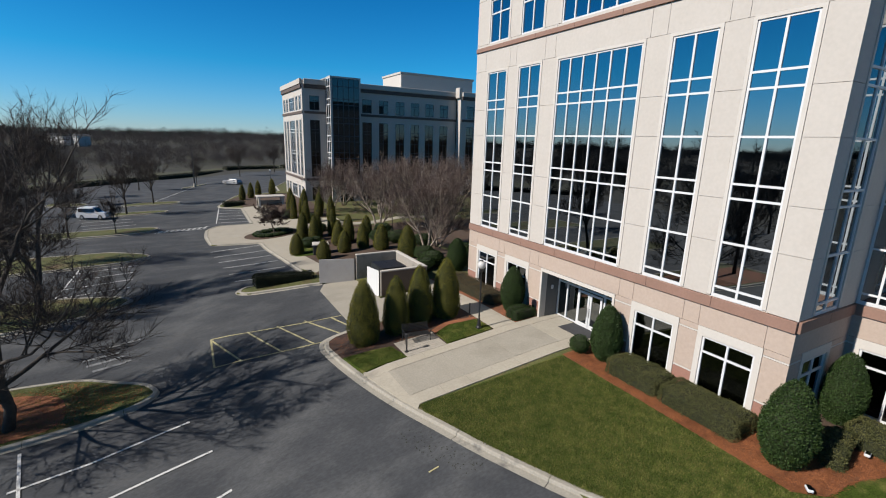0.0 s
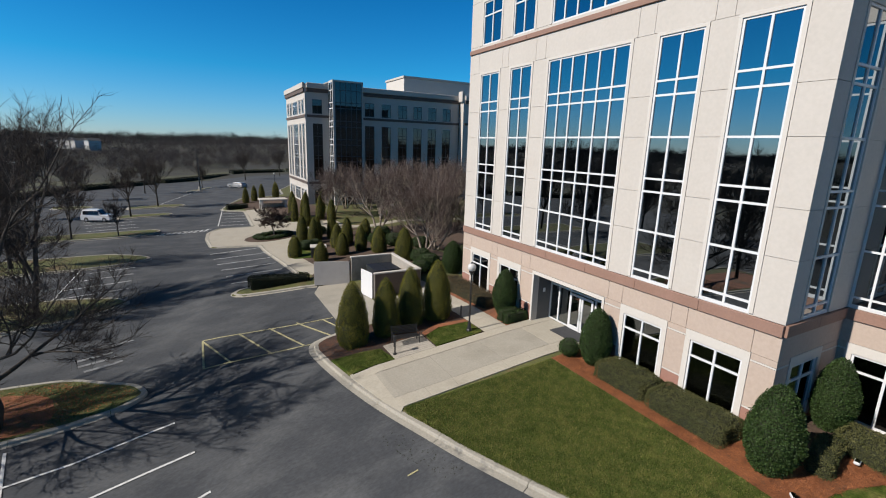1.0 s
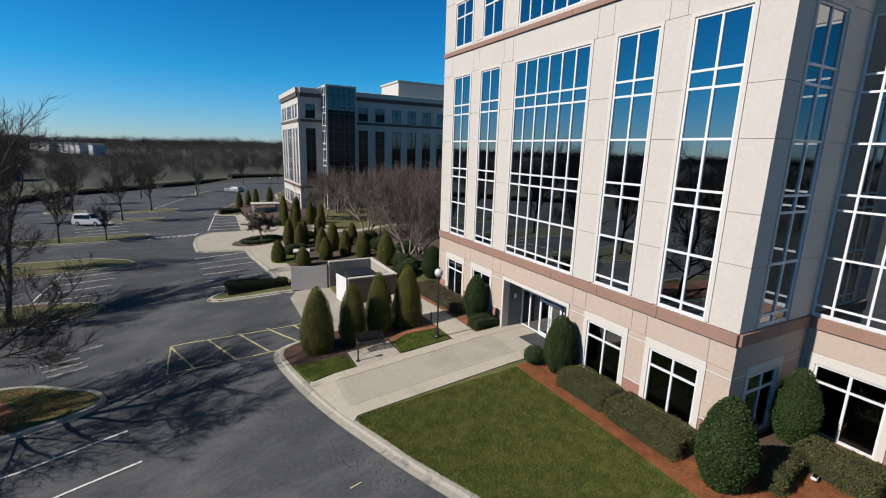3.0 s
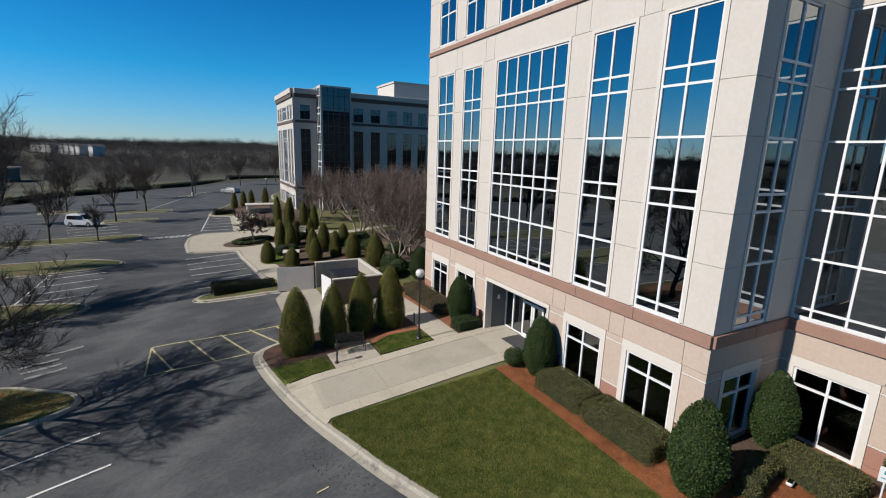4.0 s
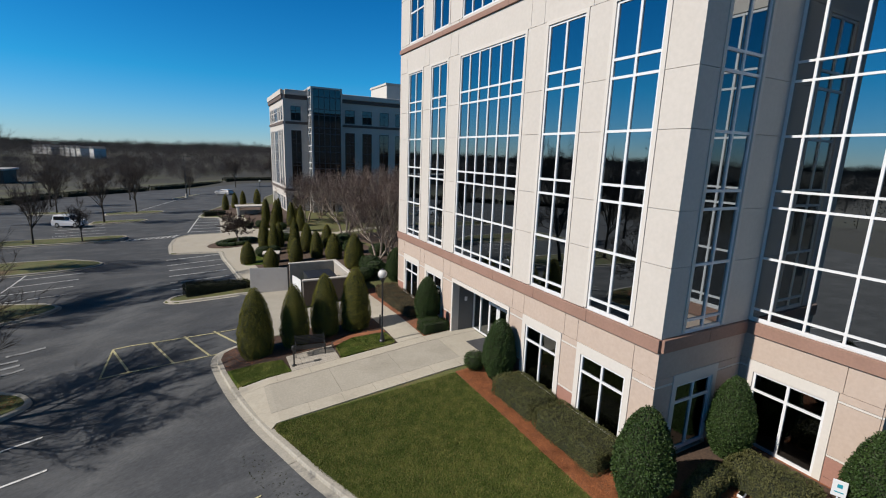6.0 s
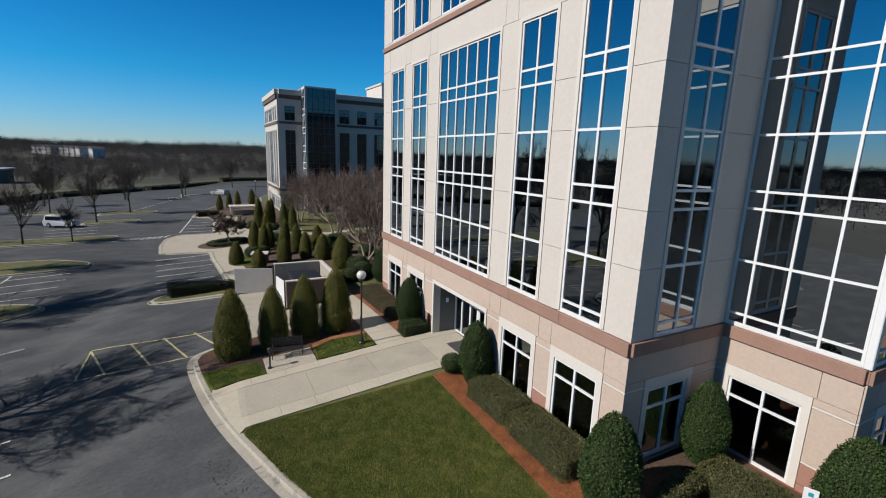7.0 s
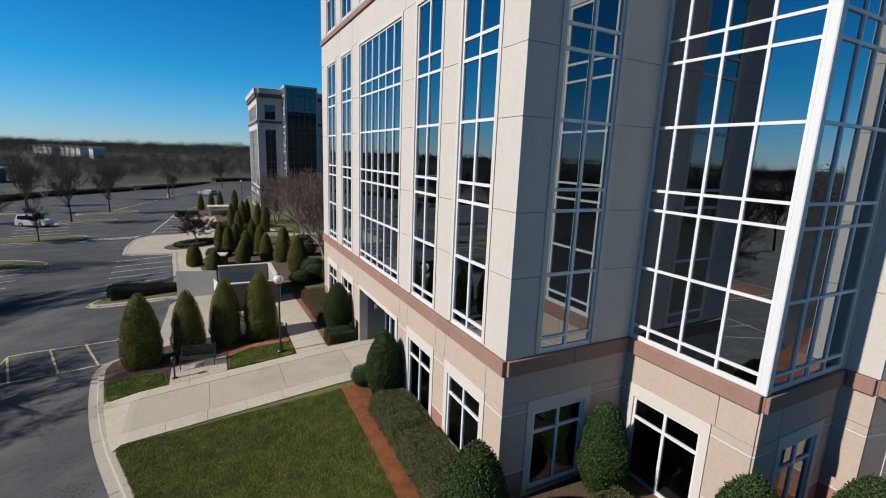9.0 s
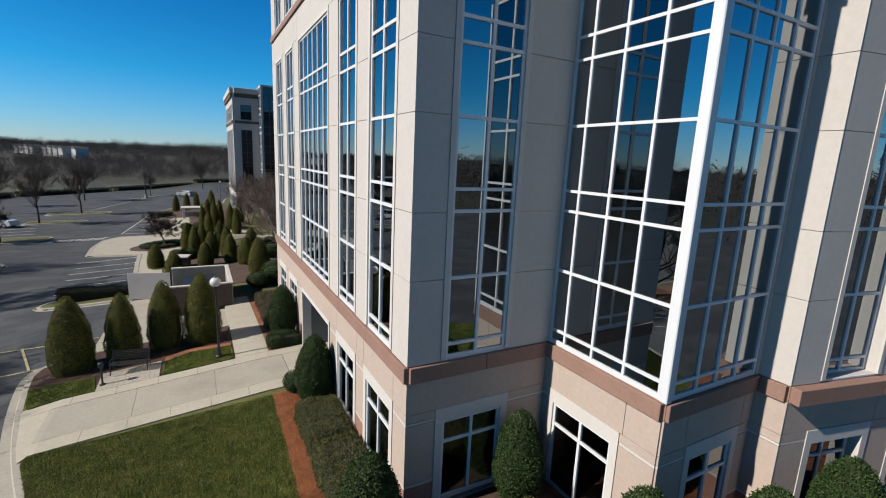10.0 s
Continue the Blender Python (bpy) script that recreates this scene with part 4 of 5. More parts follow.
    part("floor_slab", boxes(((17.2, 4.4, z - 0.3), (57.5, 24.3, z)), ((22.0, 0.45, z - 0.3), (57.5, 4.39, z)), ((25.9, -0.4, z - 0.3), (57.5, 0.44, z))), M["carpet"], office)
part("floor_slab", boxes(((18.3, 4.4, 0.8), (57.5, 24.3, 1.12)), ((22.0, 0.45, 0.8), (57.5, 4.39, 1.12)), ((25.9, -0.4, 0.8), (57.5, 0.44, 1.12))), M["carpet"], office)
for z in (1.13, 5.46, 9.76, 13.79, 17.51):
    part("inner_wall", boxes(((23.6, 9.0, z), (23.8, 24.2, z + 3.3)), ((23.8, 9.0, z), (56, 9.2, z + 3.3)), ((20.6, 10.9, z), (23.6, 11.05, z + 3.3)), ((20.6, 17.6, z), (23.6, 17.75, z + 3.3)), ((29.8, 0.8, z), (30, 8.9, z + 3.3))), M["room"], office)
for a, b, z in ((0.75, 1.62, 6.9), (1.70, 2.65, 6.6), (2.73, 3.66, 6.45)):
    part("roller_blind", boxes(((21.75, a - 0.3, z), (21.765, b - 0.3, 9.4))), M["blind"], office, "pale roller blind half drawn")

# entrance: recess, storefront, double doors
y0, y1, xg = MID - 2.6, MID + 2.45, 18.1
# recess walls take the grey that stands in for their shade
part("recess", boxes(((17.152, y1 + 0.002, 1.0), (xg + 0.3, y1 + 0.2, 4.3)), ((17.152, y0 - 0.2, 1.0), (xg + 0.3, y0 - 0.002, 4.3)), ((17.152, y0 - 0.2, 4.202), (xg + 0.3, y1 + 0.2, 4.5))), M["recess"], office, "beige walls of the entrance recess with shade put into a grey colour")
part("surround", lattice([y0 - 0.14, y0 - 0.001, y1 + 0.001, y1 + 0.14], [1.0, 4.201, 4.4], lambda u, z: not (y0 < u < y1 and z < 4.2), -0.02, 0.085, mA), M["light"], office, "smooth pale precast entrance surround")
mF = place((xg, 0, 0), (0, 1, 0), (-1, 0, 0))
window(office, mF, y0, y1, 1.25, 4.2, [12.2, 13.2, 15.06, 15.95], [3.5], surround=False, glazing="clear", bar=0.1, sill=False, set_in=0.0)
for s, a, b in ((1, 13.27, 14.11), (-1, 14.14, 14.98)):
    bm = boxes(((17.99, a, 1.27), (18.05, a + 0.13, 3.42)), ((17.99, b - 0.13, 1.27), (18.05, b, 3.42)), ((17.991, a + 0.13, 1.27), (18.049, b - 0.13, 1.52)), ((17.991, a + 0.13, 3.29), (18.049, b - 0.13, 3.42)), bev=0.008)
    d = part("door", bm, M["frame"], office, "white-framed glass entrance door, closed")
    part("pane", boxes(((18.015, a + 0.12, 1.5), (18.025, b - 0.12, 3.3))), M["clear"], d)
    hy = b - 0.06 if s == 1 else a + 0.06
    bm = bmesh.new()
    tube(bm, [(17.99, hy, 2.0), (17.93, hy, 2.0), (17.93, hy, 2.5), (17.99, hy, 2.5)], [0.014] * 4, 6)
    part("handle", bm, M["black"], d, "dark bar handle")
part("wall_light", boxes(((17.5, y1 - 0.06, 3.0), (17.66, y1 - 0.002, 3.25)), bev=0.015), M["frame"], office)
tagged(sheet("door_mat", [(16.75, 13.15), (17.95, 13.15), (17.95, 15.1), (16.75, 15.1)], 0.175, M["mat"], skirt=0.02), "dark grey ribbed door mat before the entrance", "door mat")


# ---- sister building ----
def sister():
    b = thing("office_building", (18.5, 83.2, -0.9), "cream precast sister office block with a shaded glass tower", "office building")
    b.matrix_basis = pose(18.5, 83.2, -0.9) @ Matrix.Diagonal((0.92, 0.92, 1.0, 1))
    o = Vector((18.2, 84.2, 0))
    z0, z1 = -1.0, 22.3

    def at(x, y):
        return Vector((x, y, 0)) - o

    # fronts turned from the sun get frames with painted shade; the west stays white
    def face(m, u0, u1, wins, low=True, depth=0.3, framing="shaded_frame"):
        holes = [(a, c, 5.3, 15.5) for a, c, _ in wins] + [(a, c, 17.2, 19.7) for a, c, _ in wins] + ([(a, c, 0.9, 3.4) for a, c, _ in wins] if low else [])
        wall_of(b, m, u0, u1, z0, z1, holes, depth)
        for za, zb in ((4.55, 5.0), (16.55, 17.0)):
            part("belt_course", boxes(((u0, 0.004, za), (u1, 0.16, zb)), m=m), M["dark_band"], b)
        part("cornice", boxes(((u0 - 0.0, 0.004, 20.9), (u1, 0.3, 21.5)), m=m), M["dark_band"], b, "dark brown cornice")
        part("parapet", boxes(((u0, 0.006, 21.55), (u1, 0.45, 22.45)), m=m, bev=0.05), M["white"], b)
        for a, c, k in wins:
            window(b, m, a, c, 5.3, 15.5, k, [7.5, 9.2, 9.8, 11.6, 13.2, 13.8], bar=0.07, panes=False, sill=False, glazing="far_glass", framing=framing)
            window(b, m, a, c, 17.2, 19.7, k, [18.9], bar=0.07, panes=False, sill=False, glazing="far_glass", framing=framing)
            if low:
                window(b, m, a, c, 0.9, 3.4, k, [2.8], bar=0.07, panes=False, sill=False, glazing="far_glass", framing=framing)

    k = 0.93
    mw = place(at(18.2, 84.2), (0, 1, 0), (-1, 0, 0))
    face(mw, 0.0, 19.3, [((a - 3.96) * k, (c - 3.96) * k, n) for a, c, n in TALL], framing="frame")
    ms = place(at(18.2, 84.2), (-1, 0, 0), (0, -1, 0))
    face(ms, -4.6, -0.3, [(-3.3, -1.35, 2)])
    # glass tower
    mt = place(at(22.8, 84.2), (0, 1, 0), (-1, 0, 0))
    mg = place(at(22.8, 81.0), (-1, 0, 0), (0, -1, 0))
    bars = [5.6, 6.6, 8.8, 9.8, 11.8, 12.8, 15.0, 16.0, 18.2, 19.2, 21.3]
    wall_of(b, mt, -3.2, -0.31, z0, 23.0, [(-3.0, -0.5, 4.9, 22.7), (-2.7, -0.8, 0.2, 3.4)], 0.3)
    window(b, mt, -3.0, -0.5, 4.9, 22.7, 2, bars, surround=False, bar=0.16, panes=False, sill=False, glazing="far_glass")
    wall_of(b, mg, -6.1, -0.3, z0, 23.0, [(-5.8, -0.4, 4.9, 22.7), (-4.5, -1.6, 0.0, 3.4)], 0.3)
    window(b, mg, -5.8, -0.4, 4.9, 22.7, 5, bars, surround=False, bar=0.12, panes=False, sill=False, glazing="far_glass", framing="shaded_frame")
    window(b, mg, -4.5, -1.6, 0.0, 3.4, 3, [2.4], surround=False, panes=False, sill=False, glazing="far_glass")
    part("wall", boxes((at(28.6, 81.3) + Vector((0, 0, z0)), at(28.9, 84.2) + Vector((0, 0, 23.0)))), M["white"], b)
    part("roof", boxes((at(22.9, 81.1) + Vector((0, 0, 22.8)), at(28.8, 90) + Vector((0, 0, 23.0)))), M["roof"], b)
    # long shaded front
    ml = place(at(28.9, 84.2), (-1, 0, 0), (0, -1, 0))
    face(ml, -24.1, -0.3, [(-(x - 28.9) - 2.1, -(x - 28.9), 2) for x in (30.3, 34.0, 37.8, 41.4, 45.0, 48.7)])
    part("downpipe", boxes((at(29.0, 84.0) + Vector((0, 0, -1)), at(29.2, 84.19) + Vector((0, 0, 22)))), M["frame"], b)
    # end wing
    mv = place(at(53.0, 84.2), (0, 1, 0), (-1, 0, 0))
    wall_of(b, mv, -2.0, -0.31, z0, 23.2, [], 0.3)
    part("cornice", boxes(((-2.0, 0.01, 21.2), (-0.32, 0.5, 23.3)), m=mv, bev=0.1), M["white"], b)
    mx = place(at(53.0, 82.2), (-1, 0, 0), (0, -1, 0))
    face(mx, -14, -0.3, [(-3.6, -1.6, 2), (-7.4, -5.4, 2)])
    part("wall", boxes((at(18.5, 103.2) + Vector((0, 0, z0)), at(66.7, 103.5) + Vector((0, 0, z1))), (at(66.7, 82.6) + Vector((0, 0, z0)), at(67, 103.5) + Vector((0, 0, z1)))), M["white"], b)
    part("roof", boxes((at(18.5, 84.5) + Vector((0, 0, 21.2)), at(66.6, 103.1) + Vector((0, 0, 21.4)))), M["roof"], b)
    part("penthouse", boxes((at(41, 88.5) + Vector((0, 0, 21.41)), at(60, 99) + Vector((0, 0, 25.6))), bev=0.05), M["light"], b, "pale roof plant screen")
    part("penthouse_cap", boxes((at(40.8, 88.3) + Vector((0, 0, 25.61)), at(60.2, 99.2) + Vector((0, 0, 26.0)))), M["white"], b)
    for z in (4.5, 8.9, 12.9, 16.6):
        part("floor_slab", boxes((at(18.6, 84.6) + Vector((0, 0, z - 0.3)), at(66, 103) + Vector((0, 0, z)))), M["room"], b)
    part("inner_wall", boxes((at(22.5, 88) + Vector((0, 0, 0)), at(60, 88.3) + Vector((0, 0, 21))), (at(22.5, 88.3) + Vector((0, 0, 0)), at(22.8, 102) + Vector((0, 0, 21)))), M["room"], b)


sister()

# ---- bin enclosure ----
enc = thing("bin_enclosure", (10.49, 26.37, gz(12.2, 29)), "stucco bin enclosure with open painted gates", "enclosure")


def rel(x, y, z):
    return (x - 10.3, y - 25.6, z - gz(12, 28))


def enc_wall(x0, y0, x1, y1):
    w = part("wall", boxes((rel(x0, y0, -0.3), rel(x1, y1, 2.22)), bev=0.01), M["stucco"], enc)
    part("coping", boxes((rel(x0 - 0.04, y0 - 0.04, 2.222), rel(x1 + 0.04, y1 + 0.04, 2.31)), bev=0.015), M["light"], w, "pale concrete coping")


enc_wall(10.3, 30.85, 13.75, 31.05)
enc_wall(13.76, 25.6, 13.96, 31.05)
enc_wall(10.3, 25.6, 13.75, 25.8)
# thin sheet, browner and darker than the stucco, over the south wall's outside
part("outer_skin", boxes((rel(10.35, 25.56, -0.3), rel(13.9, 25.596, 2.2))), M["brown"], enc, "dark brown outer face")


def gate(hinge, tip, z0, z1, label, coat="gate"):
    d = (Vector(tip) - Vector(hinge))
    m = Matrix.Translation(rel(hinge[0], hinge[1], 0)) @ Matrix.Rotation(math.atan2(d.y, d.x), 4, "Z")
    g = part("gate", boxes(((0.05, -0.025, z0), (d.length, 0.025, z1)), m=m, bev=0.008), M[coat], enc, label)
    part("gate_frame", lattice([0.05, 0.13, d.length - 0.08, d.length], [z0, z0 + 0.08, z1 - 0.08, z1], lambda u, z: u < 0.13 or u > d.length - 0.08 or z < z0 + 0.08 or z > z1 - 0.08, -0.045, -0.026, m), M[coat], g)
    bm = bmesh.new()
    tube(bm, [m @ Vector((0, 0, z0 - 0.25)), m @ Vector((0, 0, z1 + 0.1))], [0.05, 0.05], 10)
    part("hinge_post", bm, M["black"], enc)


gate((10.2, 30.95), (7.5, 31.75), 0.0, 1.95, "pale painted metal gate leaf, open")
gate((10.25, 25.75), (9.95, 27.4), 0.35, 2.25, "white painted metal gate leaf, open", "frame")
dump = thing("dumpster", (12.28, 29.23, gz(12.2, 29) + 0.02), "dark green steel bin inside the enclosure", "dumpster")
bm = bmesh.new()
vs = [bm.verts.new(p) for p in ((-0.9, -1.0, 0.1), (0.9, -1.0, 0.1), (0.9, 1.0, 0.1), (-0.9, 1.0, 0.1), (-1.0, -1.1, 1.35), (1.0, -1.1, 1.35), (1.0, 1.1, 1.55), (-1.0, 1.1, 1.55))]
for q in ((0, 3, 2, 1), (4, 5, 6, 7), (0, 1, 5, 4), (1, 2, 6, 5), (2, 3, 7, 6), (3, 0, 4, 7)):
    bm.faces.new([vs[i] for i in q])
part("body", bm, M["green"], dump)
for s in (-1, 1):
    part("lid", boxes(((-1.02 if s < 0 else 0.01, -1.1, 1.5), (-0.01 if s < 0 else 1.02, 1.12, 1.56)), bev=0.015), M["black"], dump)
    for y in (-0.8, 0.8):
        part("skid", boxes(((s * 0.7 - 0.08, y - 0.1, -0.02), (s * 0.7 + 0.08, y + 0.1, 0.1))), M["black"], dump)

# ---- lamp post, bench, small fittings ----
def lamp_post(label):
    t = thing("lamp_post", (0, 0, 0), label, "lamp post", "globe lamps")
    bm = bmesh.new()
    lathe(bm, [(0.16, 0), (0.16, 0.08), (0.12, 0.14), (0.075, 0.5), (0.05, 0.6), (0.042, 3.3), (0.07, 3.34), (0.09, 3.42)], 14)
    part("post", bm, M["black"], t, smooth=False)
    part("collar", lathe(bmesh.new(), [(0.11, 3.42), (0.15, 3.47), (0.15, 3.53), (0.1, 3.56)], 14), M["black"], t)
    bm = bmesh.new()
    bmesh.ops.create_uvsphere(bm, u_segments=20, v_segments=14, radius=0.24, matrix=Matrix.Translation((0, 0, 3.76)))
    part("globe", bm, M["globe"], t, "round white opal globe", True)
    part("finial", lathe(bmesh.new(), [(0.09, 3.985), (0.07, 4.02), (0.02, 4.07)], 10), M["black"], t)
    return t


lamp = lamp_post("black post lamp with a round white globe on the grass")
lamp.matrix_basis = pose(12.91, 17.49, gz(12.91, 17.49) + 0.16)
for x, y in ((22.26, 51.58), (17.27, 113.89)):
    copy_thing(lamp, pose(x, y, gz(x, y) + 0.1))["label"] = "distant black post lamp with a white globe"

mast = thing("street_lamp", (1.3, 127.5, gz(1.3, 127.5) + 0.13), "tall dark car park lamp mast on a pale concrete base", "street lamp")
part("base", lathe(bmesh.new(), [(0.32, -0.2), (0.32, 0.8), (0.28, 0.85)], 12), M["kerb"], mast, "round pale concrete base")
part("post", lathe(bmesh.new(), [(0.16, 0.85), (0.09, 10.2)], 10), M["black"], mast)
for s in (-1, 1):
    part("arm", boxes(((min(0, s * 0.9), -0.04, 10.05), (max(0, s * 0.9), 0.04, 10.13))), M["black"], mast)
    part("lamp_head", boxes(((s * 0.9 - 0.35, -0.2, 10.02), (s * 0.9 + 0.35, 0.2, 10.22)), bev=0.04), M["black"], mast)

bench = thing("bench", (9.26, 18.18, gz(9.26, 18.18) + 0.17), "black slatted metal garden bench on pavers", "bench", turn=-8)
for i in range(6):
    part("seat_slat", boxes(((-0.75, -0.25 + 0.085 * i, 0.42), (0.75, -0.185 + 0.085 * i, 0.445)), bev=0.006), M["black"], bench)
for i in range(6):
    part("back_slat", boxes(((-0.75, 0.26 + 0.018 * i, 0.5 + 0.072 * i), (0.75, 0.285 + 0.018 * i, 0.55 + 0.072 * i)), bev=0.006), M["black"], bench)
for x in (-0.72, 0.72):
    bm = bmesh.new()
    tube(bm, [(x, -0.26, 0), (x, -0.26, 0.64), (x, 0.3, 0.64)], [0.022] * 3, 8)
    part("arm", bm, M["black"], bench)
    bm = bmesh.new()
    tube(bm, [(x, 0.26, 0), (x, 0.26, 0.45), (x, 0.38, 0.95)], [0.022] * 3, 8)
    part("leg", bm, M["black"], bench)

pole = thing("ash_stand", (8.31, 17.4, gz(8.31, 17.4) + 0.15), "slim dark litter stand beside the walk", "litter stand")
part("post", lathe(bmesh.new(), [(0.12, 0), (0.12, 0.04), (0.04, 0.08), (0.04, 0.8)], 12), M["black"], pole)
part("bowl", lathe(bmesh.new(), [(0.05, 0.8), (0.11, 0.85), (0.11, 1.02), (0.06, 1.06)], 12), M["black"], pole)
bol = thing("bollard", (13.46, 19.33, gz(13.46, 19.33) + 0.1), "dark slim bollard at the bed edge", "bollard")
part("post", lathe(bmesh.new(), [(0.05, 0), (0.045, 0.75), (0.05, 0.8), (0.02, 0.84)], 10), M["black"], bol)

pav = tagged(new("paving"), "worn light pavers in a bench corner", "paving", kind="structure")
pav_mesh = {}
for i in range(12):
    for j in range(9):
        x, y = 8.21 + 0.195 * i, 16.98 + 0.195 * j
        bm = boxes(((-0.096, -0.096, -0.05), (0.096, 0.096, 0)), bev=0.006)
        if (i + j) % 4 not in pav_mesh:
            pav_mesh[(i + j) % 4] = part("paver", bm, M["paver"], pav)
            ob = pav_mesh[(i + j) % 4]
        else:
            bm.free()
            ob = new("paver", pav_mesh[(i + j) % 4].data)
            ob.parent = pav
        ob.location = (x, y, gz(x, y) + 0.165 + random.uniform(-0.001, 0.001))
        ob.rotation_euler = (random.uniform(-0.006, 0.006), random.uniform(-0.006, 0.006) - 0.09, 0)

sign = thing("parking_sign", (19.5, 0.18, gz(19.5, 0.18) + 0.12), "white accessible parking sign with a teal symbol on a post", "sign")
bm = bmesh.new()
tube(bm, [(0, 0, -0.1), (0, 0, 1.42)], [0.025, 0.025], 8)
part("post", bm, M["frame"], sign)
mS2 = Matrix.Rotation(radians(-66), 4, "Z")
plate = part("plate", boxes(((-0.16, -0.05, 0.98), (0.16, -0.034, 1.46)), m=mS2, bev=0.007), M["frame"], sign)
part("symbol", boxes(((-0.055, -0.056, 1.24), (0.055, -0.051, 1.35)), m=mS2), M["sign_blue"], plate, "small teal square symbol")
part("text_bar", boxes(((-0.1, -0.056, 1.10), (0.1, -0.051, 1.13)), m=mS2), M["sign_blue"], plate)

for x, y, a in ((14.75, 2.1, 40), (18.25, 1.85, 10)):
    fl = thing("flood_light", (x, y, gz(x, y) + 0.15), "small pale ground floodlight in the straw", "floodlight", "ground floodlights", turn=a)
    part("stake", lathe(bmesh.new(), [(0.03, -0.1), (0.03, 0.1)], 8), M["black"], fl)
    part("housing", boxes(((-0.15, -0.08, 0.1), (0.15, 0.09, 0.21)), bev=0.03), M["frame"], fl)
    part("lens", boxes(((-0.125, -0.06, 0.211), (0.125, 0.07, 0.217))), M["clear"], fl)
part_pipe = thing("backflow_cover", (16.35, 18.7, gz(16, 18.7) + 0.14), "small white pipe fitting beside the holly", "pipe cover")
part("pipe", lathe(bmesh.new(), [(0.07, 0), (0.07, 0.9), (0.09, 0.92), (0.09, 1.05), (0.02, 1.08)], 10), M["frame"], part_pipe)

cab = thing("utility_cabinet", (10.64, 43.3, gz(10.64, 43.3) + 0.12), "low green utility cabinet with a pale lid among cypresses", "utility cabinet", turn=-12)
part("body", boxes(((-0.75, -0.6, 0), (0.75, 0.6, 1.0)), bev=0.02), M["green"], cab)
part("lid", boxes(((-0.82, -0.67, 1.001), (0.82, 0.67, 1.12)), bev=0.03), M["light"], cab, "pale weathered lid")
part("vent", boxes(((-0.5, -0.612, 0.3), (0.5, -0.601, 0.7))), M["black"], cab)

# ---- shrubs ----
CONE_LABEL = "clipped conical green cypress in a straw bed"
cones = [shrub("cypress", CONE_LABEL, "shrub", 0.90, 3.9, 0.22, "cone", 30000, 0.056, 11 + i, 0.13, 0.55, 0.02, 0.42, "clipped cypresses", foot=0.72) for i in range(3)]
NEAR_CONES = [(6.85, 19.9, 1.00, 0.94), (8.84, 20.0, 0.86, 0.87), (10.58, 20.45, 0.90, 0.92), (12.28, 20.25, 0.98, 0.95)]
GARDEN_CONES = [(11.85, 50.54, 0.71, 1.16), (14.93, 47.34, 0.76, 1.16), (12.78, 42.03, 0.76, 0.88), (14.97, 42.56, 0.71, 1.04), (16.23, 40.48, 0.88, 0.98), (16.79, 35.32, 0.97, 1.16), (8.55, 44.76, 0.80, 0.85), (11.1, 53.26, 0.76, 1.22), (12.63, 52.14, 0.67, 1.16), (10.23, 40.6, 0.76, 0.73), (13.37, 46.11, 0.76, 1.04), (14.46, 52.17, 0.67, 1.22), (17.4, 48.07, 0.76, 0.98)]
PLAZA_CONES = [(16.87, 61.08, 0.67, 1.34), (12.88, 67.07, 0.59, 1.40), (14.4, 66.84, 0.67, 1.52), (15.24, 70.14, 0.63, 1.46), (16.41, 65.93, 0.71, 1.34), (8.74, 94.16, 0.67, 1.16), (10.53, 95.95, 0.67, 1.16), (12.18, 97.86, 0.67, 1.16), (13.65, 72.81, 0.71, 1.46), (14.51, 68, 0.71, 1.34), (14.89, 97.5, 0.76, 1.22), (13.54, 62.07, 0.67, 1.22), (18.17, 72.07, 0.67, 1.46)]
for i, (x, y, w, h) in enumerate(NEAR_CONES + GARDEN_CONES + PLAZA_CONES):
    src = cones[i % 3]
    c = copy_thing(src, pose(x, y, gz(x, y) + 0.1, 0, 0, 67 * i)) if i >= 3 else src
    k = 1.0 if i < 4 else 0.7
    c.matrix_basis = pose(x, y, gz(x, y) + 0.1, 0, 0, 67 * i) @ Matrix.Diagonal((w * (0.95 if i < 4 else 1.0), w * (0.95 if i < 4 else 1.0), h * k, 1))
holly = [shrub("holly", "dense egg-shaped dark green holly beside the facade", "shrub", 0.74, 2.85, 0.36, "holly", 24000, 0.055, 31 + i, 0.10, 0.6, -0.03, 0.62, "egg-shaped hollies", foot=0.3) for i in range(2)]
HOLLY = [(16.05, 18.5, 0.94, 0.99), (16.05, 11.15, 0.95, 0.98), (15.5, 3.2, 1.06, 1.06), (19.95, 3.3, 0.90, 1.0), (20.35, -0.45, 1.1, 1.05), (23.2, -1.55, 1.05, 0.98), (26.6, -1.7, 1.0, 0.9), (18.3, 28.8, 1.1, 0.95)]
for i, (x, y, w, h) in enumerate(HOLLY):
    src = holly[i % 2]
    c = copy_thing(src, pose(x, y, gz(x, y) + 0.12, 0, 0, 97 * i)) if i >= 2 else src
    c.matrix_basis = pose(x, y, gz(x, y) + 0.12, 0, 0, 97 * i) @ Matrix.Diagonal((w, w, h, 1))
ball = shrub("boxwood", "small rounded green boxwood at the walk edge", "shrub", 0.45, 0.9, 0.45, "holly", 3000, 0.06, 51, 0.08, 1.2, -0.1, 0.6)
ball.matrix_basis = pose(15.55, 12.35, gz(15.5, 12.3) + 0.12)
hedge("hedge", "low clipped olive-green hedge under the windows", 15.12, 7.75, 16.62, 10.35, 0.74, "box", 20000, 0.045, 61, group="facade hedges")
hedge("hedge", "low clipped olive-green hedge under the windows", 15.1, 4.5, 16.6, 7.65, 0.76, "box", 22000, 0.045, 62, group="facade hedges")
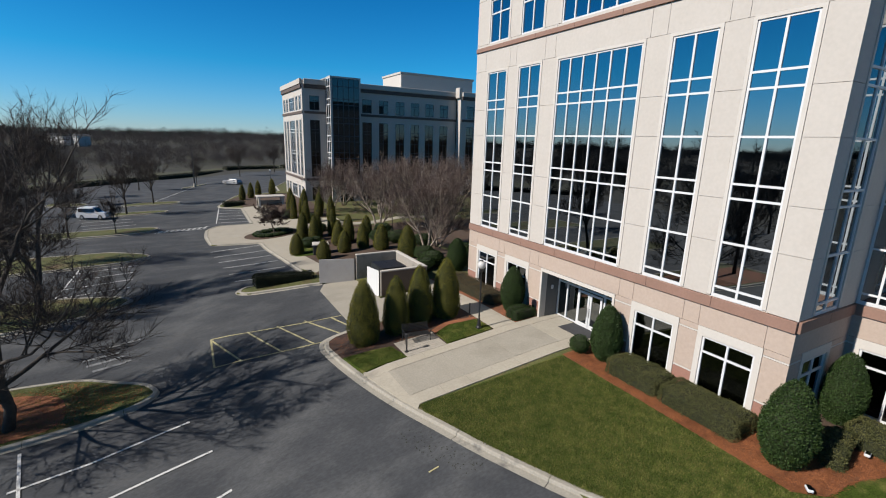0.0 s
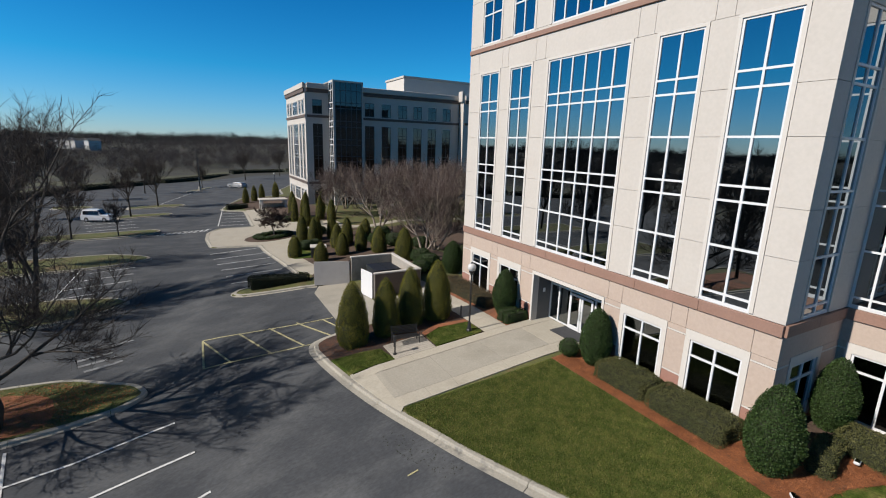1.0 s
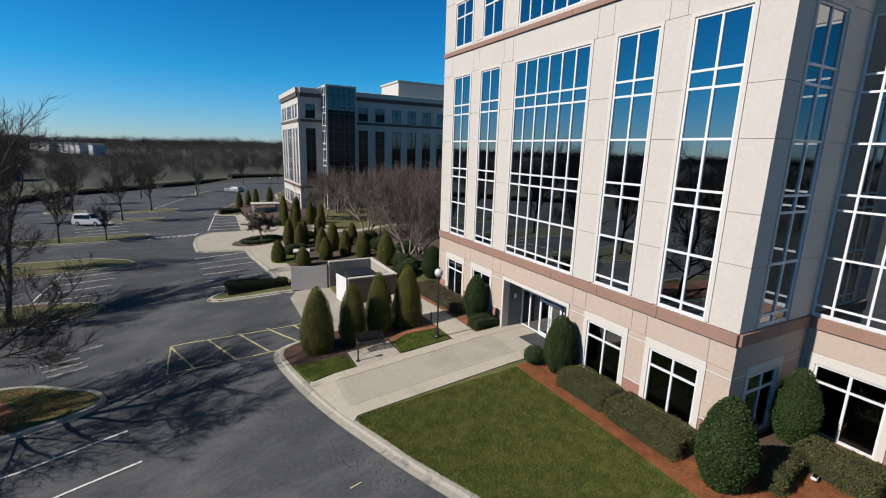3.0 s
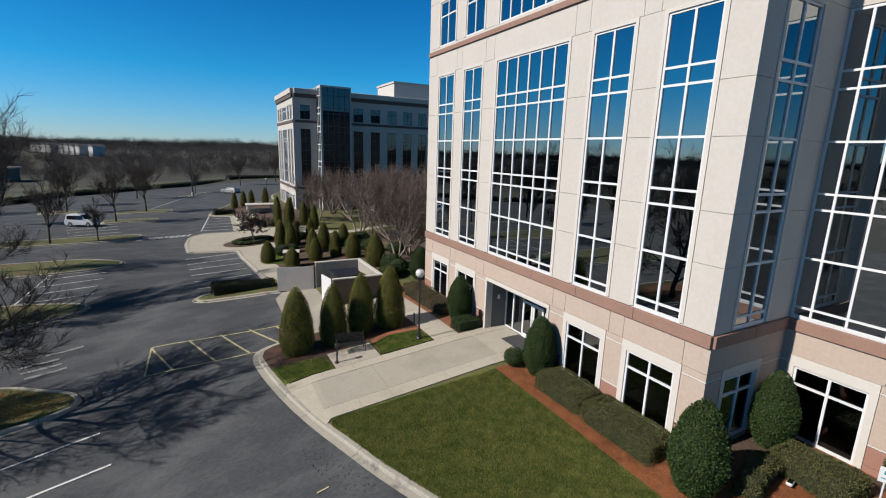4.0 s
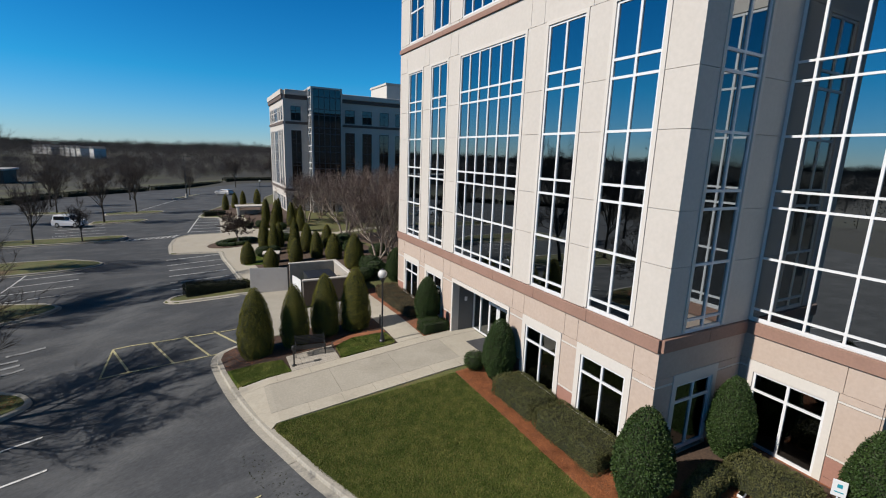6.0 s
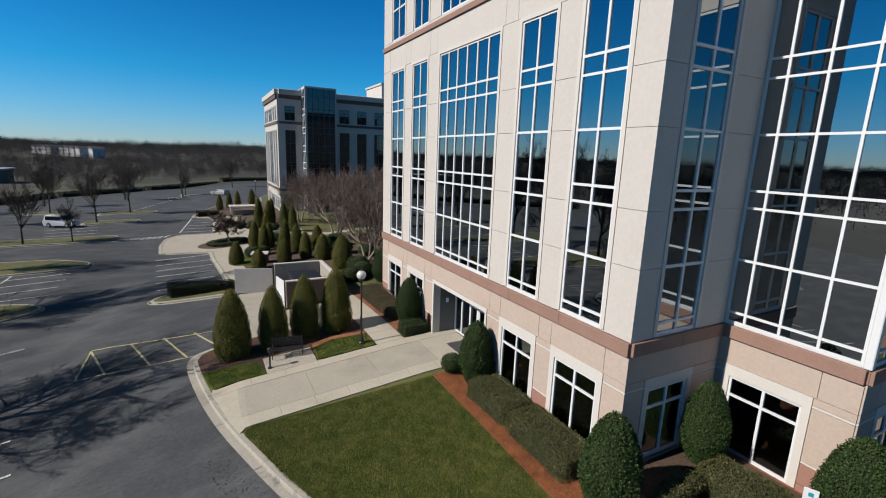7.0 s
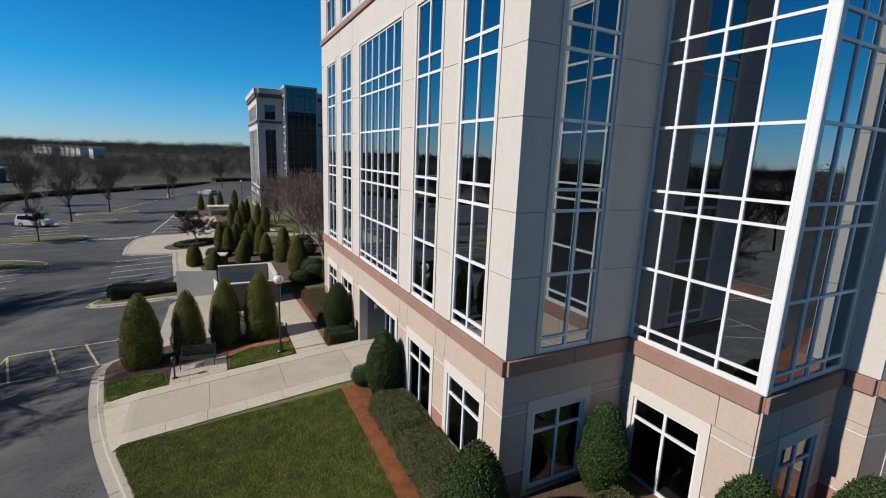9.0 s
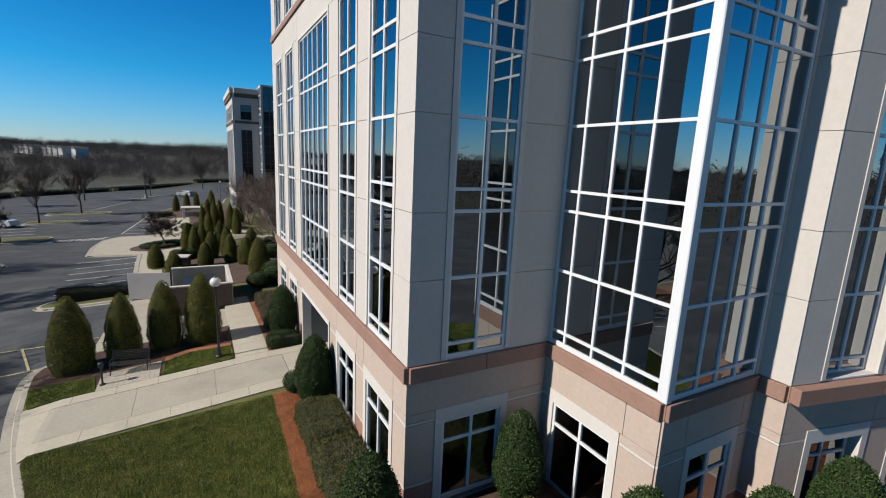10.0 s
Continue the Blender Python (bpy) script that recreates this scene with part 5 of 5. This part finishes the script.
hedge("hedge", "small clipped green box hedge beside the entrance", 15.15, 16.98, 16.75, 17.44, 0.62, "holly", 5000, 0.05, 63, group="facade hedges")
hedge("hedge", "small clipped green box hedge beside the entrance", 15.15, 17.5, 16.5, 17.92, 0.66, "holly", 4000, 0.05, 69, group="facade hedges")
hedge("hedge", "low clipped brownish hedge beside the side walk", 15.38, 19.6, 16.85, 25.6, 0.70, "brown_box", 22000, 0.05, 64, group="facade hedges")
hedge("hedge", "low clipped olive-green hedge before the glass bay", 18.55, 0.55, 20.0, 2.72, 0.74, "box", 14000, 0.05, 65, group="facade hedges")
hedge("hedge", "low clipped olive-green hedge before the glass bay", 16.45, 2.12, 18.5, 2.78, 0.70, "box", 8000, 0.05, 66, turn=12, group="facade hedges")
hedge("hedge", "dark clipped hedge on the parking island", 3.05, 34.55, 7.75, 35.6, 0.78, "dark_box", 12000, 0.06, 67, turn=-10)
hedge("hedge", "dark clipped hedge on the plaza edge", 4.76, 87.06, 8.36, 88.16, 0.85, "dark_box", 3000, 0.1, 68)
for i in range(13):
    a = i * 0.4833
    x, y = 8.44 + 1.9 * math.cos(a), 58.46 + 1.5 * math.sin(a)
    copy_thing(ball, pose(x, y, gz(x, y) + 0.1)).matrix_basis = pose(x, y, gz(x, y) + 0.1) @ Matrix.Diagonal((1.35, 1.35, 0.52, 1))
for x, y, w in ((10.4, 47.49, 1.8), (11.44, 48.01, 1.6), (18.95, 42.86, 2.2), (17.62, 44.88, 2.0), (17.38, 31.34, 2.0), (16.14, 30.36, 1.7), (17.79, 33.78, 2.0), (19.77, 48.72, 2.2), (13.89, 55.62, 1.6), (12.39, 68.26, 1.7), (10.75, 69.28, 1.6), (14.67, 63.9, 1.6), (20.85, 40.06, 2.0), (21.22, 32.62, 2.2), (19.71, 30.33, 2.0)):
    copy_thing(ball, pose(x, y, gz(x, y) + 0.05)).matrix_basis = pose(x, y, gz(x, y) + 0.05) @ Matrix.Diagonal((w, w, w * 0.75, 1))
HL = [(-65.25, 88.88), (-46.37, 103.09), (-31.81, 116.79), (-25.15, 133.03), (-8.82, 150.59), (11.31, 177.27), (31.7, 183.26), (55, 184)]
for i, (p, q) in enumerate(zip(HL, HL[1:])):
    d = Vector(q) - Vector(p)
    c = (Vector(p) + Vector(q)) / 2
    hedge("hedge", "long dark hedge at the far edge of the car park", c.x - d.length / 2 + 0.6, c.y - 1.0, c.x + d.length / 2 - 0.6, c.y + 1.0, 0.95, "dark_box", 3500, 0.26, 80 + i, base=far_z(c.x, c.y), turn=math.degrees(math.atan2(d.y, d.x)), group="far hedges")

# ---- trees ----
big = bare_tree("tall leafless oak with fine grey-brown twigs on an island", 5, 12.0, 0.75, 5, trunk_r=0.21, fork=0.3, twigs=8, sides=9, up=0.28, wild=0.10, fineness=0.75)
big.matrix_basis = pose(-9.05, 22.8, gz(-9.05, 22.8) + 0.1, 0, 0, 40) @ Matrix.Diagonal((1.15, 1.15, 1.0, 1))
big2 = bare_tree("tall leafless oak with upright grey-brown limbs on an island", 8, 13.5, 0.6, 5, trunk_r=0.2, fork=0.25, twigs=8, sides=8, up=0.35, wild=0.09, fineness=0.75)
big2.matrix_basis = pose(-11.1, 38.6, gz(-11.1, 38.6) + 0.1)
small = bare_tree("leafless car park tree with a straight dark trunk", 12, 9.5, 0.42, 4, trunk_r=0.15, fork=0.5, twigs=18, sides=7, up=0.35, wild=0.04, fineness=0.55, group="car park trees")
small.matrix_basis = pose(-9.55, 85.91, gz(-9.55, 85.91) + 0.1)
for i, (x, y, s) in enumerate(((-6.34, 97.94, 1.0), (-18.72, 100.69, 0.9), (-14.2, 68.45, 0.85), (-9.33, 68.64, 0.55), (-16.25, 53.88, 1.3), (-19.22, 38.74, 1.35), (-19, 24.03, 1.4), (-24.98, 87.24, 1.0), (-29.52, 71.1, 1.1), (-37.51, 103.08, 1.1), (-22.4, 113.4, 1.0), (-10.21, 123.76, 1.0), (1.91, 132.57, 0.7), (13.99, 147.9, 1.0), (25.96, 159.71, 1.0), (-46.22, 61.56, 1.2), (-52.43, 36.23, 1.3), (-40, 10, 1.3), (-46, -15, 1.3), (-34.59, 48.71, 1.2))):
    c = copy_thing(small, pose(x, y, gz(x, y) + 0.05, 0, 0, 77 * i))
    c.matrix_basis = pose(x, y, gz(x, y) + 0.05, 0, 0, 77 * i) @ Matrix.Diagonal((s, s, s, 1))
birch = bare_tree("multi-stemmed bare tree with pale peeling bark and reddish twigs", 21, 10.0, 0.62, 4, "pale_bark", "red_twig", "pale-barked garden trees", trunk_r=0.15, fork=0.4, twigs=11, stems=3, sides=7, up=0.38, wild=0.11, fineness=0.5)
birch.matrix_basis = pose(20.61, 52.56, gz(20.61, 52.56) + 0.1)
for i, (x, y, s) in enumerate(((19.66, 37.03, 0.86), (21.63, 38.15, 0.9), (25.21, 62.75, 1.0), (19.36, 68.79, 0.9), (29.06, 64.4, 1.05), (32.76, 55.66, 1.05), (26.81, 49.35, 1.0), (23.37, 75.67, 0.95), (34.69, 69.88, 1.05), (38.29, 61.24, 1.1), (34.77, 46.01, 1.0))):
    c = copy_thing(birch, pose(x, y, gz(x, y) + 0.05, 0, 0, 61 * i))
    c.matrix_basis = pose(x, y, gz(x, y) + 0.05, 0, 0, 61 * i) @ Matrix.Diagonal((s, s, s, 1))
crape = bare_tree("small umbrella-shaped bare tree with red-brown twigs inside a ring hedge", 33, 3.5, 1.2, 4, "pale_bark", "dark_twig", "", trunk_r=0.08, fork=0.85, twigs=45, sides=7, up=0.3, fineness=0.9)
crape.matrix_basis = pose(8.55, 58.44, gz(8.55, 58.44) + 0.15) @ Matrix.Diagonal((1.45, 1.45, 1.12, 1))

# ---- kiosk behind the plaza ----
kio = thing("garden_pavilion", (12.24, 83.39, gz(12.24, 83.39) + 0.05), "low white-roofed open garden pavilion", "pavilion")
part("roof", boxes(((-2.4, -1.3, 1.55), (2.4, 1.3, 1.78)), bev=0.05), M["white"], kio)
for x in (-2.0, 2.0):
    for y in (-1.1, 1.1):
        part("column", boxes(((x - 0.18, y - 0.18, -0.1), (x + 0.18, y + 0.18, 1.55)), bev=0.02), M["light"], kio)
part("low_wall", boxes(((-2.2, 0.9, 0), (2.2, 1.05, 0.8)), bev=0.02), M["stucco"], kio)


# ---- parked cars ----
def car(label, at, turn, body_mat, suv=True):
    t = thing("parked_car", at, label, "car", "parked cars", turn=turn)
    h = 1.75 if suv else 1.45
    prof = [(-2.4, 0.35), (-2.45, 0.75), (-2.38, 1.02), (-2.28, 1.05), (-2.12, h - 0.12), (-1.9, h), (0.35, h - 0.02), (0.95, 1.08), (2.2, 0.98), (2.42, 0.8), (2.45, 0.4), (2.3, 0.3), (-2.25, 0.3)]
    bm = bmesh.new()
    rows = []
    for y, s in ((-0.93, 0.93), (-0.86, 1.0), (0.86, 1.0), (0.93, 0.93)):
        rows.append([bm.verts.new((x, y * (0.82 if z > 1.15 else 1.0), 0.3 + (z - 0.3) * s)) for x, z in prof])
    for r0, r1 in zip(rows, rows[1:]):
        for k in range(len(prof)):
            bm.faces.new((r0[k], r0[(k + 1) % len(prof)], r1[(k + 1) % len(prof)], r1[k]))
    bm.faces.new(rows[0])
    bm.faces.new(rows[-1][::-1])
    bmesh.ops.recalc_face_normals(bm, faces=bm.faces[:])
    part("body", bm, M[body_mat], t)
    for s in (-1, 1):
        for a, b in ((-2.0, -1.15), (-1.1, -0.2), (-0.12, 0.62)):
            bm = bmesh.new()
            y = s * 0.775
            q = [bm.verts.new(p) for p in ((a, y + s * 0.14, 1.08), (b + 0.12, y + s * 0.14, 1.08), (b - (0.14 if b > 0 else 0), y + s * 0.03, h - 0.16), (a, y + s * 0.03, h - 0.16))]
            bm.faces.new(q)
            r = bmesh.ops.extrude_face_region(bm, geom=bm.faces[:])
            bmesh.ops.translate(bm, vec=(0, -s * 0.08, 0), verts=[v for v in r["geom"] if isinstance(v, bmesh.types.BMVert)])
            part("side_window", bm, M["carglass"], t)
    part("windscreen", boxes(((-0.02, -0.68, -0.45), (0.02, 0.68, 0.33)), m=Matrix.Translation((0.72, 0, h - 0.36)) @ Matrix.Rotation(radians(-42), 4, "Y")), M["carglass"], t)
    part("rear_window", boxes(((-0.02, -0.66, -0.24), (0.02, 0.66, 0.24)), m=Matrix.Translation((-2.215, 0, h - 0.38)) @ Matrix.Rotation(radians(14), 4, "Y")), M["carglass"], t)
    for x in (-1.5, 1.5):
        for s in (-1, 1):
            bm = bmesh.new()
            tube(bm, [(x, s * 0.74, 0.35), (x, s * 0.96, 0.35)], [0.35, 0.35], 18)
            w = part("wheel", bm, M["rubber"], t)
            bm = bmesh.new()
            tube(bm, [(x, s * 0.94, 0.35), (x, s * 0.975, 0.35)], [0.22, 0.2], 12)
            part("rim", bm, M["silver"], w)
    for s in (-1, 1):
        part("headlight", boxes(((2.3, s * 0.62 - 0.2, 0.72), (2.44, s * 0.62 + 0.2, 0.88)), bev=0.02), M["globe"], t)
        part("tail_light", boxes(((-2.47, s * 0.78 - 0.1, 0.8), (-2.36, s * 0.78 + 0.1, 1.1)), bev=0.02), M["red"], t)
    return t


suv = car("white sport utility car parked in the far row", (-13.38, 82.98, gz(-13.38, 82.98) + 0.01), -20, "white_car")
suv.matrix_basis = suv.matrix_basis @ Matrix.Diagonal((0.82, 1.0, 1.08, 1))
car("pale hatchback parked in the distant lot", (9.94, 126.92, gz(9.94, 126.92) + 0.01), 130, "silver", False)

# ---- woods and distance ----
def woods(name, label, seed, where, count, hmin, hmax, material, width, twigs, category="woods", slim=1.0, clumps=0.4):
    """A far stand of trees, each a stem with a haze of fine upright twigs ; too many to count."""
    rnd = random.Random(seed)
    v, f = [], []
    for _ in range(count):
        x, y = where(rnd)
        h = rnd.uniform(hmin, hmax) * (0.9 + clumps * noise.noise(Vector((x / 70, y / 70, seed))))
        z = far_z(x, y) - 0.3
        r = h * rnd.uniform(0.34, 0.5) * slim
        k = len(v)
        w = width * 0.6
        v += [(x - w, y, z), (x + w, y, z), (x, y, z + h * 0.9), (x, y - w, z), (x, y + w, z)]
        f += [(k, k + 1, k + 2), (k + 3, k + 4, k + 2)]
        for _ in range(twigs):
            a, t, s = rnd.uniform(0, 6.283), math.acos(rnd.uniform(-1, 1)), rnd.random() ** 0.55
            px, py, pz = x + r * s * math.sin(t) * math.cos(a), y + r * s * math.sin(t) * math.sin(a), z + h * 0.52 + h * 0.46 * s * math.cos(t)
            ln = h * rnd.uniform(0.05, 0.10)
            d = Vector((math.cos(a), math.sin(a), rnd.uniform(-0.2, 1.6))).normalized() * ln
            e = Vector((rnd.gauss(0, 1), rnd.gauss(0, 1), rnd.gauss(0, 1))).normalized() * width
            k = len(v)
            v += [(px - e.x, py - e.y, pz - e.z), (px + e.x, py + e.y, pz + e.z), (px + d.x, py + d.y, pz + d.z)]
            f += [(k, k + 1, k + 2)]
    ob = mesh_part(name, v, f, M[material])
    return tagged(ob, label, category, kind="stuff")


def ring(r0, r1, a0, a1):
    def w(rnd):
        a = radians(rnd.uniform(a0, a1))
        r = math.sqrt(rnd.uniform(r0 * r0, r1 * r1))
        return 5 + r * math.sin(a), 40 + r * math.cos(a)
    return w


woods("bare_woods", "brown leafless woods beyond the car park", 1, ring(180, 345, -80, 14), 1500, 5.0, 8.5, "wood", 0.065, 330)
woods("bare_woods", "scattered leafless trees beyond the far hedge", 7, ring(122, 182, -80, -24), 300, 4.5, 7.5, "wood", 0.04, 300)
woods("bare_woods", "scattered leafless trees beyond the far hedge", 8, ring(166, 190, -24, 5), 110, 4.5, 7.5, "wood", 0.04, 300)
woods("bare_woods", "brown leafless woods on low hills", 2, ring(330, 640, -100, 30), 5200, 7, 10.5, "wood", 0.15, 120, clumps=0.6)
woods("bare_woods", "brown leafless woods on the horizon hills", 3, ring(620, 1000, -120, 60), 4500, 9, 13, "wood", 0.36, 80, clumps=0.7)
woods("pine_woods", "dark evergreen pines among bare woods", 4, ring(560, 980, -110, 50), 1900, 9, 14, "pine", 0.34, 140, slim=0.8, clumps=0.9)
woods("bare_woods", "brown leafless woods behind the car park", 5, ring(95, 330, -265, -80), 2000, 9, 15, "wood", 0.14, 90)
woods("bare_woods", "brown leafless woods on hills behind the car park", 6, ring(330, 900, -265, -100), 2600, 11, 17, "wood", 0.5, 24)

# far terraced houses and a low hall
row = thing("terraced_houses", (-98, 470, 4.2), "far row of white gabled terraced houses on a hill", "houses", turn=-50)
for i in range(9):
    x = -30 + 7 * i + 9 * (i // 4)
    part("wall", boxes(((x, 0, -8), (x + 5, 9, 4.2 + (i % 3) * 0.4))), M["house"], row)
    bm = bmesh.new()
    q = [bm.verts.new(p) for p in ((x - 0.3, -0.5, 4.2 + i % 3 * 0.4), (x + 5.3, -0.5, 4.2 + i % 3 * 0.4), (x + 2.5, -0.5, 6.6 + i % 3 * 0.4))]
    bm.faces.new(q)
    r = bmesh.ops.extrude_face_region(bm, geom=bm.faces[:])
    bmesh.ops.translate(bm, vec=(0, 10, 0), verts=[vv for vv in r["geom"] if isinstance(vv, bmesh.types.BMVert)])
    part("roof", bm, M["shingle"], row)
row.matrix_basis = row.matrix_basis @ Matrix.Diagonal((1.0, 1.0, 0.72, 1))
hall = thing("low_hall", (-64, 193, far_z(-64, 193)), "low brown hall with a pale flat roof among trees", "building")
part("wall", boxes(((-14, -6, -1), (14, 6, 4.2))), M["brown"], hall)
part("roof", boxes(((-14.6, -6.6, 4.2), (14.6, 6.6, 4.7))), M["roof"], hall)


# ---- grass blades and straw ----
def inside(poly, x, y):
    hit = False
    for (x0, y0), (x1, y1) in zip(poly, poly[1:] + poly[:1]):
        if (y0 > y) != (y1 > y) and x < (x1 - x0) * (y - y0) / (y1 - y0) + x0:
            hit = not hit
    return hit


def scatter(name, label, category, poly, count, seed, dz, size, width, material, flat=0.0):
    rnd = random.Random(seed)
    xs, ys = [p[0] for p in poly], [p[1] for p in poly]
    v, f = [], []
    while len(f) < count:
        x, y = rnd.uniform(min(xs), max(xs)), rnd.uniform(min(ys), max(ys))
        if not inside(poly, x, y):
            continue
        a, ln = rnd.uniform(0, 6.283), size * rnd.uniform(0.6, 1.4)
        z = gz(x, y) + dz
        up = ln * (rnd.uniform(0.5, 0.95) if not flat else rnd.uniform(0.0, flat))
        s = math.sqrt(max(0.0, ln * ln - up * up))
        k = len(v)
        w = width / 2
        v += [(x - w * math.sin(a), y + w * math.cos(a), z), (x + w * math.sin(a), y - w * math.cos(a), z), (x + s * math.cos(a), y + s * math.sin(a), z + up + (0.012 if flat else 0))]
        f += [(k, k + 1, k + 2)]
    return tagged(mesh_part(name, v, f, M[material]), label, category, kind="stuff")


scatter("grass_blades", "short green blades of the front lawn", "grass", [(6.81, 12.91), (6.79, 12.49), (7.71, 9.46), (9.15, 5.85), (10.7, 3), (12.6, 0.4), (15.05, 1.7), (14.35, 2.4), (14.45, 4), (14.5, 6.1), (14.58, 8.9), (14.62, 12.5)], 170000, 1, 0.12, 0.075, 0.02, "blade")
scatter("dry_grass_blades", "dry yellowed blades mixed into the front lawn", "grass", [(6.81, 12.91), (6.79, 12.49), (7.71, 9.46), (9.15, 5.85), (10.7, 3), (12.6, 0.4), (15.05, 1.7), (14.35, 2.4), (14.45, 4), (14.5, 6.1), (14.58, 8.9), (14.62, 12.5)], 42000, 11, 0.12, 0.075, 0.02, "dry_blade")
scatter("grass_blades", "short green blades beside the bench", "grass", [(5.82, 17.02), (5.46, 18.92), (7.83, 18.34), (8.01, 16.95)], 6000, 2, 0.165, 0.075, 0.02, "blade")
scatter("grass_blades", "short green blades under the lamp post", "grass", [(10.58, 17.03), (10.64, 18.32), (11.67, 18.83), (13.4, 18.56), (13.49, 17.02)], 6000, 3, 0.165, 0.075, 0.02, "blade")
scatter("pine_straw", "loose rust-red pine straw along the facade", "mulch", [(14.68, 12.5), (14.6, 8.9), (14.52, 6.15), (14.47, 4), (14.37, 2.4), (15.1, 1.72), (16.5, 1.55), (18.2, 0.95), (19.9, -1.6), (24, -3), (25, 0), (20.1, 0.3), (20.1, 2.85), (16.7, 2.85), (16.7, 12.5)], 38000, 4, 0.15, 0.16, 0.018, "straw", 0.35)
scatter("pine_straw", "loose rust-red pine straw under the cypresses", "mulch", [(5.46, 19.02), (5.18, 20.81), (5.79, 21.65), (13.55, 21.75), (13.5, 18.92), (10.59, 18.74), (8.13, 18.65)], 1500, 5, 0.14, 0.16, 0.016, "straw", 0.35)
scatter("dead_leaves", "scattered dark dead leaves on the asphalt", "leaves", [(5.28, 11.91), (5.98, 12.15), (6.84, 9.85), (7.32, 8.59), (6.53, 8.61), (5.86, 10.15)], 90, 6, 0.006, 0.06, 0.05, "cone_in", 0.3)
scatter("dead_leaves", "scattered brown leaves on the island grass", "leaves", [(-3.69, 22.95), (-7.15, 21.76), (-12.62, 21.51), (-12.43, 26.53), (-7.05, 26.18), (-4.08, 23.99)], 2600, 7, 0.14, 0.08, 0.06, "straw", 0.3)
scatter("winter_grass_blades", "short yellow-green blades on the near island", "grass", [(-3.38, 22.75), (-4.12, 22.03), (-7.15, 21.65), (-14.81, 21.18), (-14.54, 27.12), (-9.77, 26.88), (-6.84, 26.29), (-3.88, 23.89)], 16000, 8, 0.13, 0.075, 0.022, "blade")
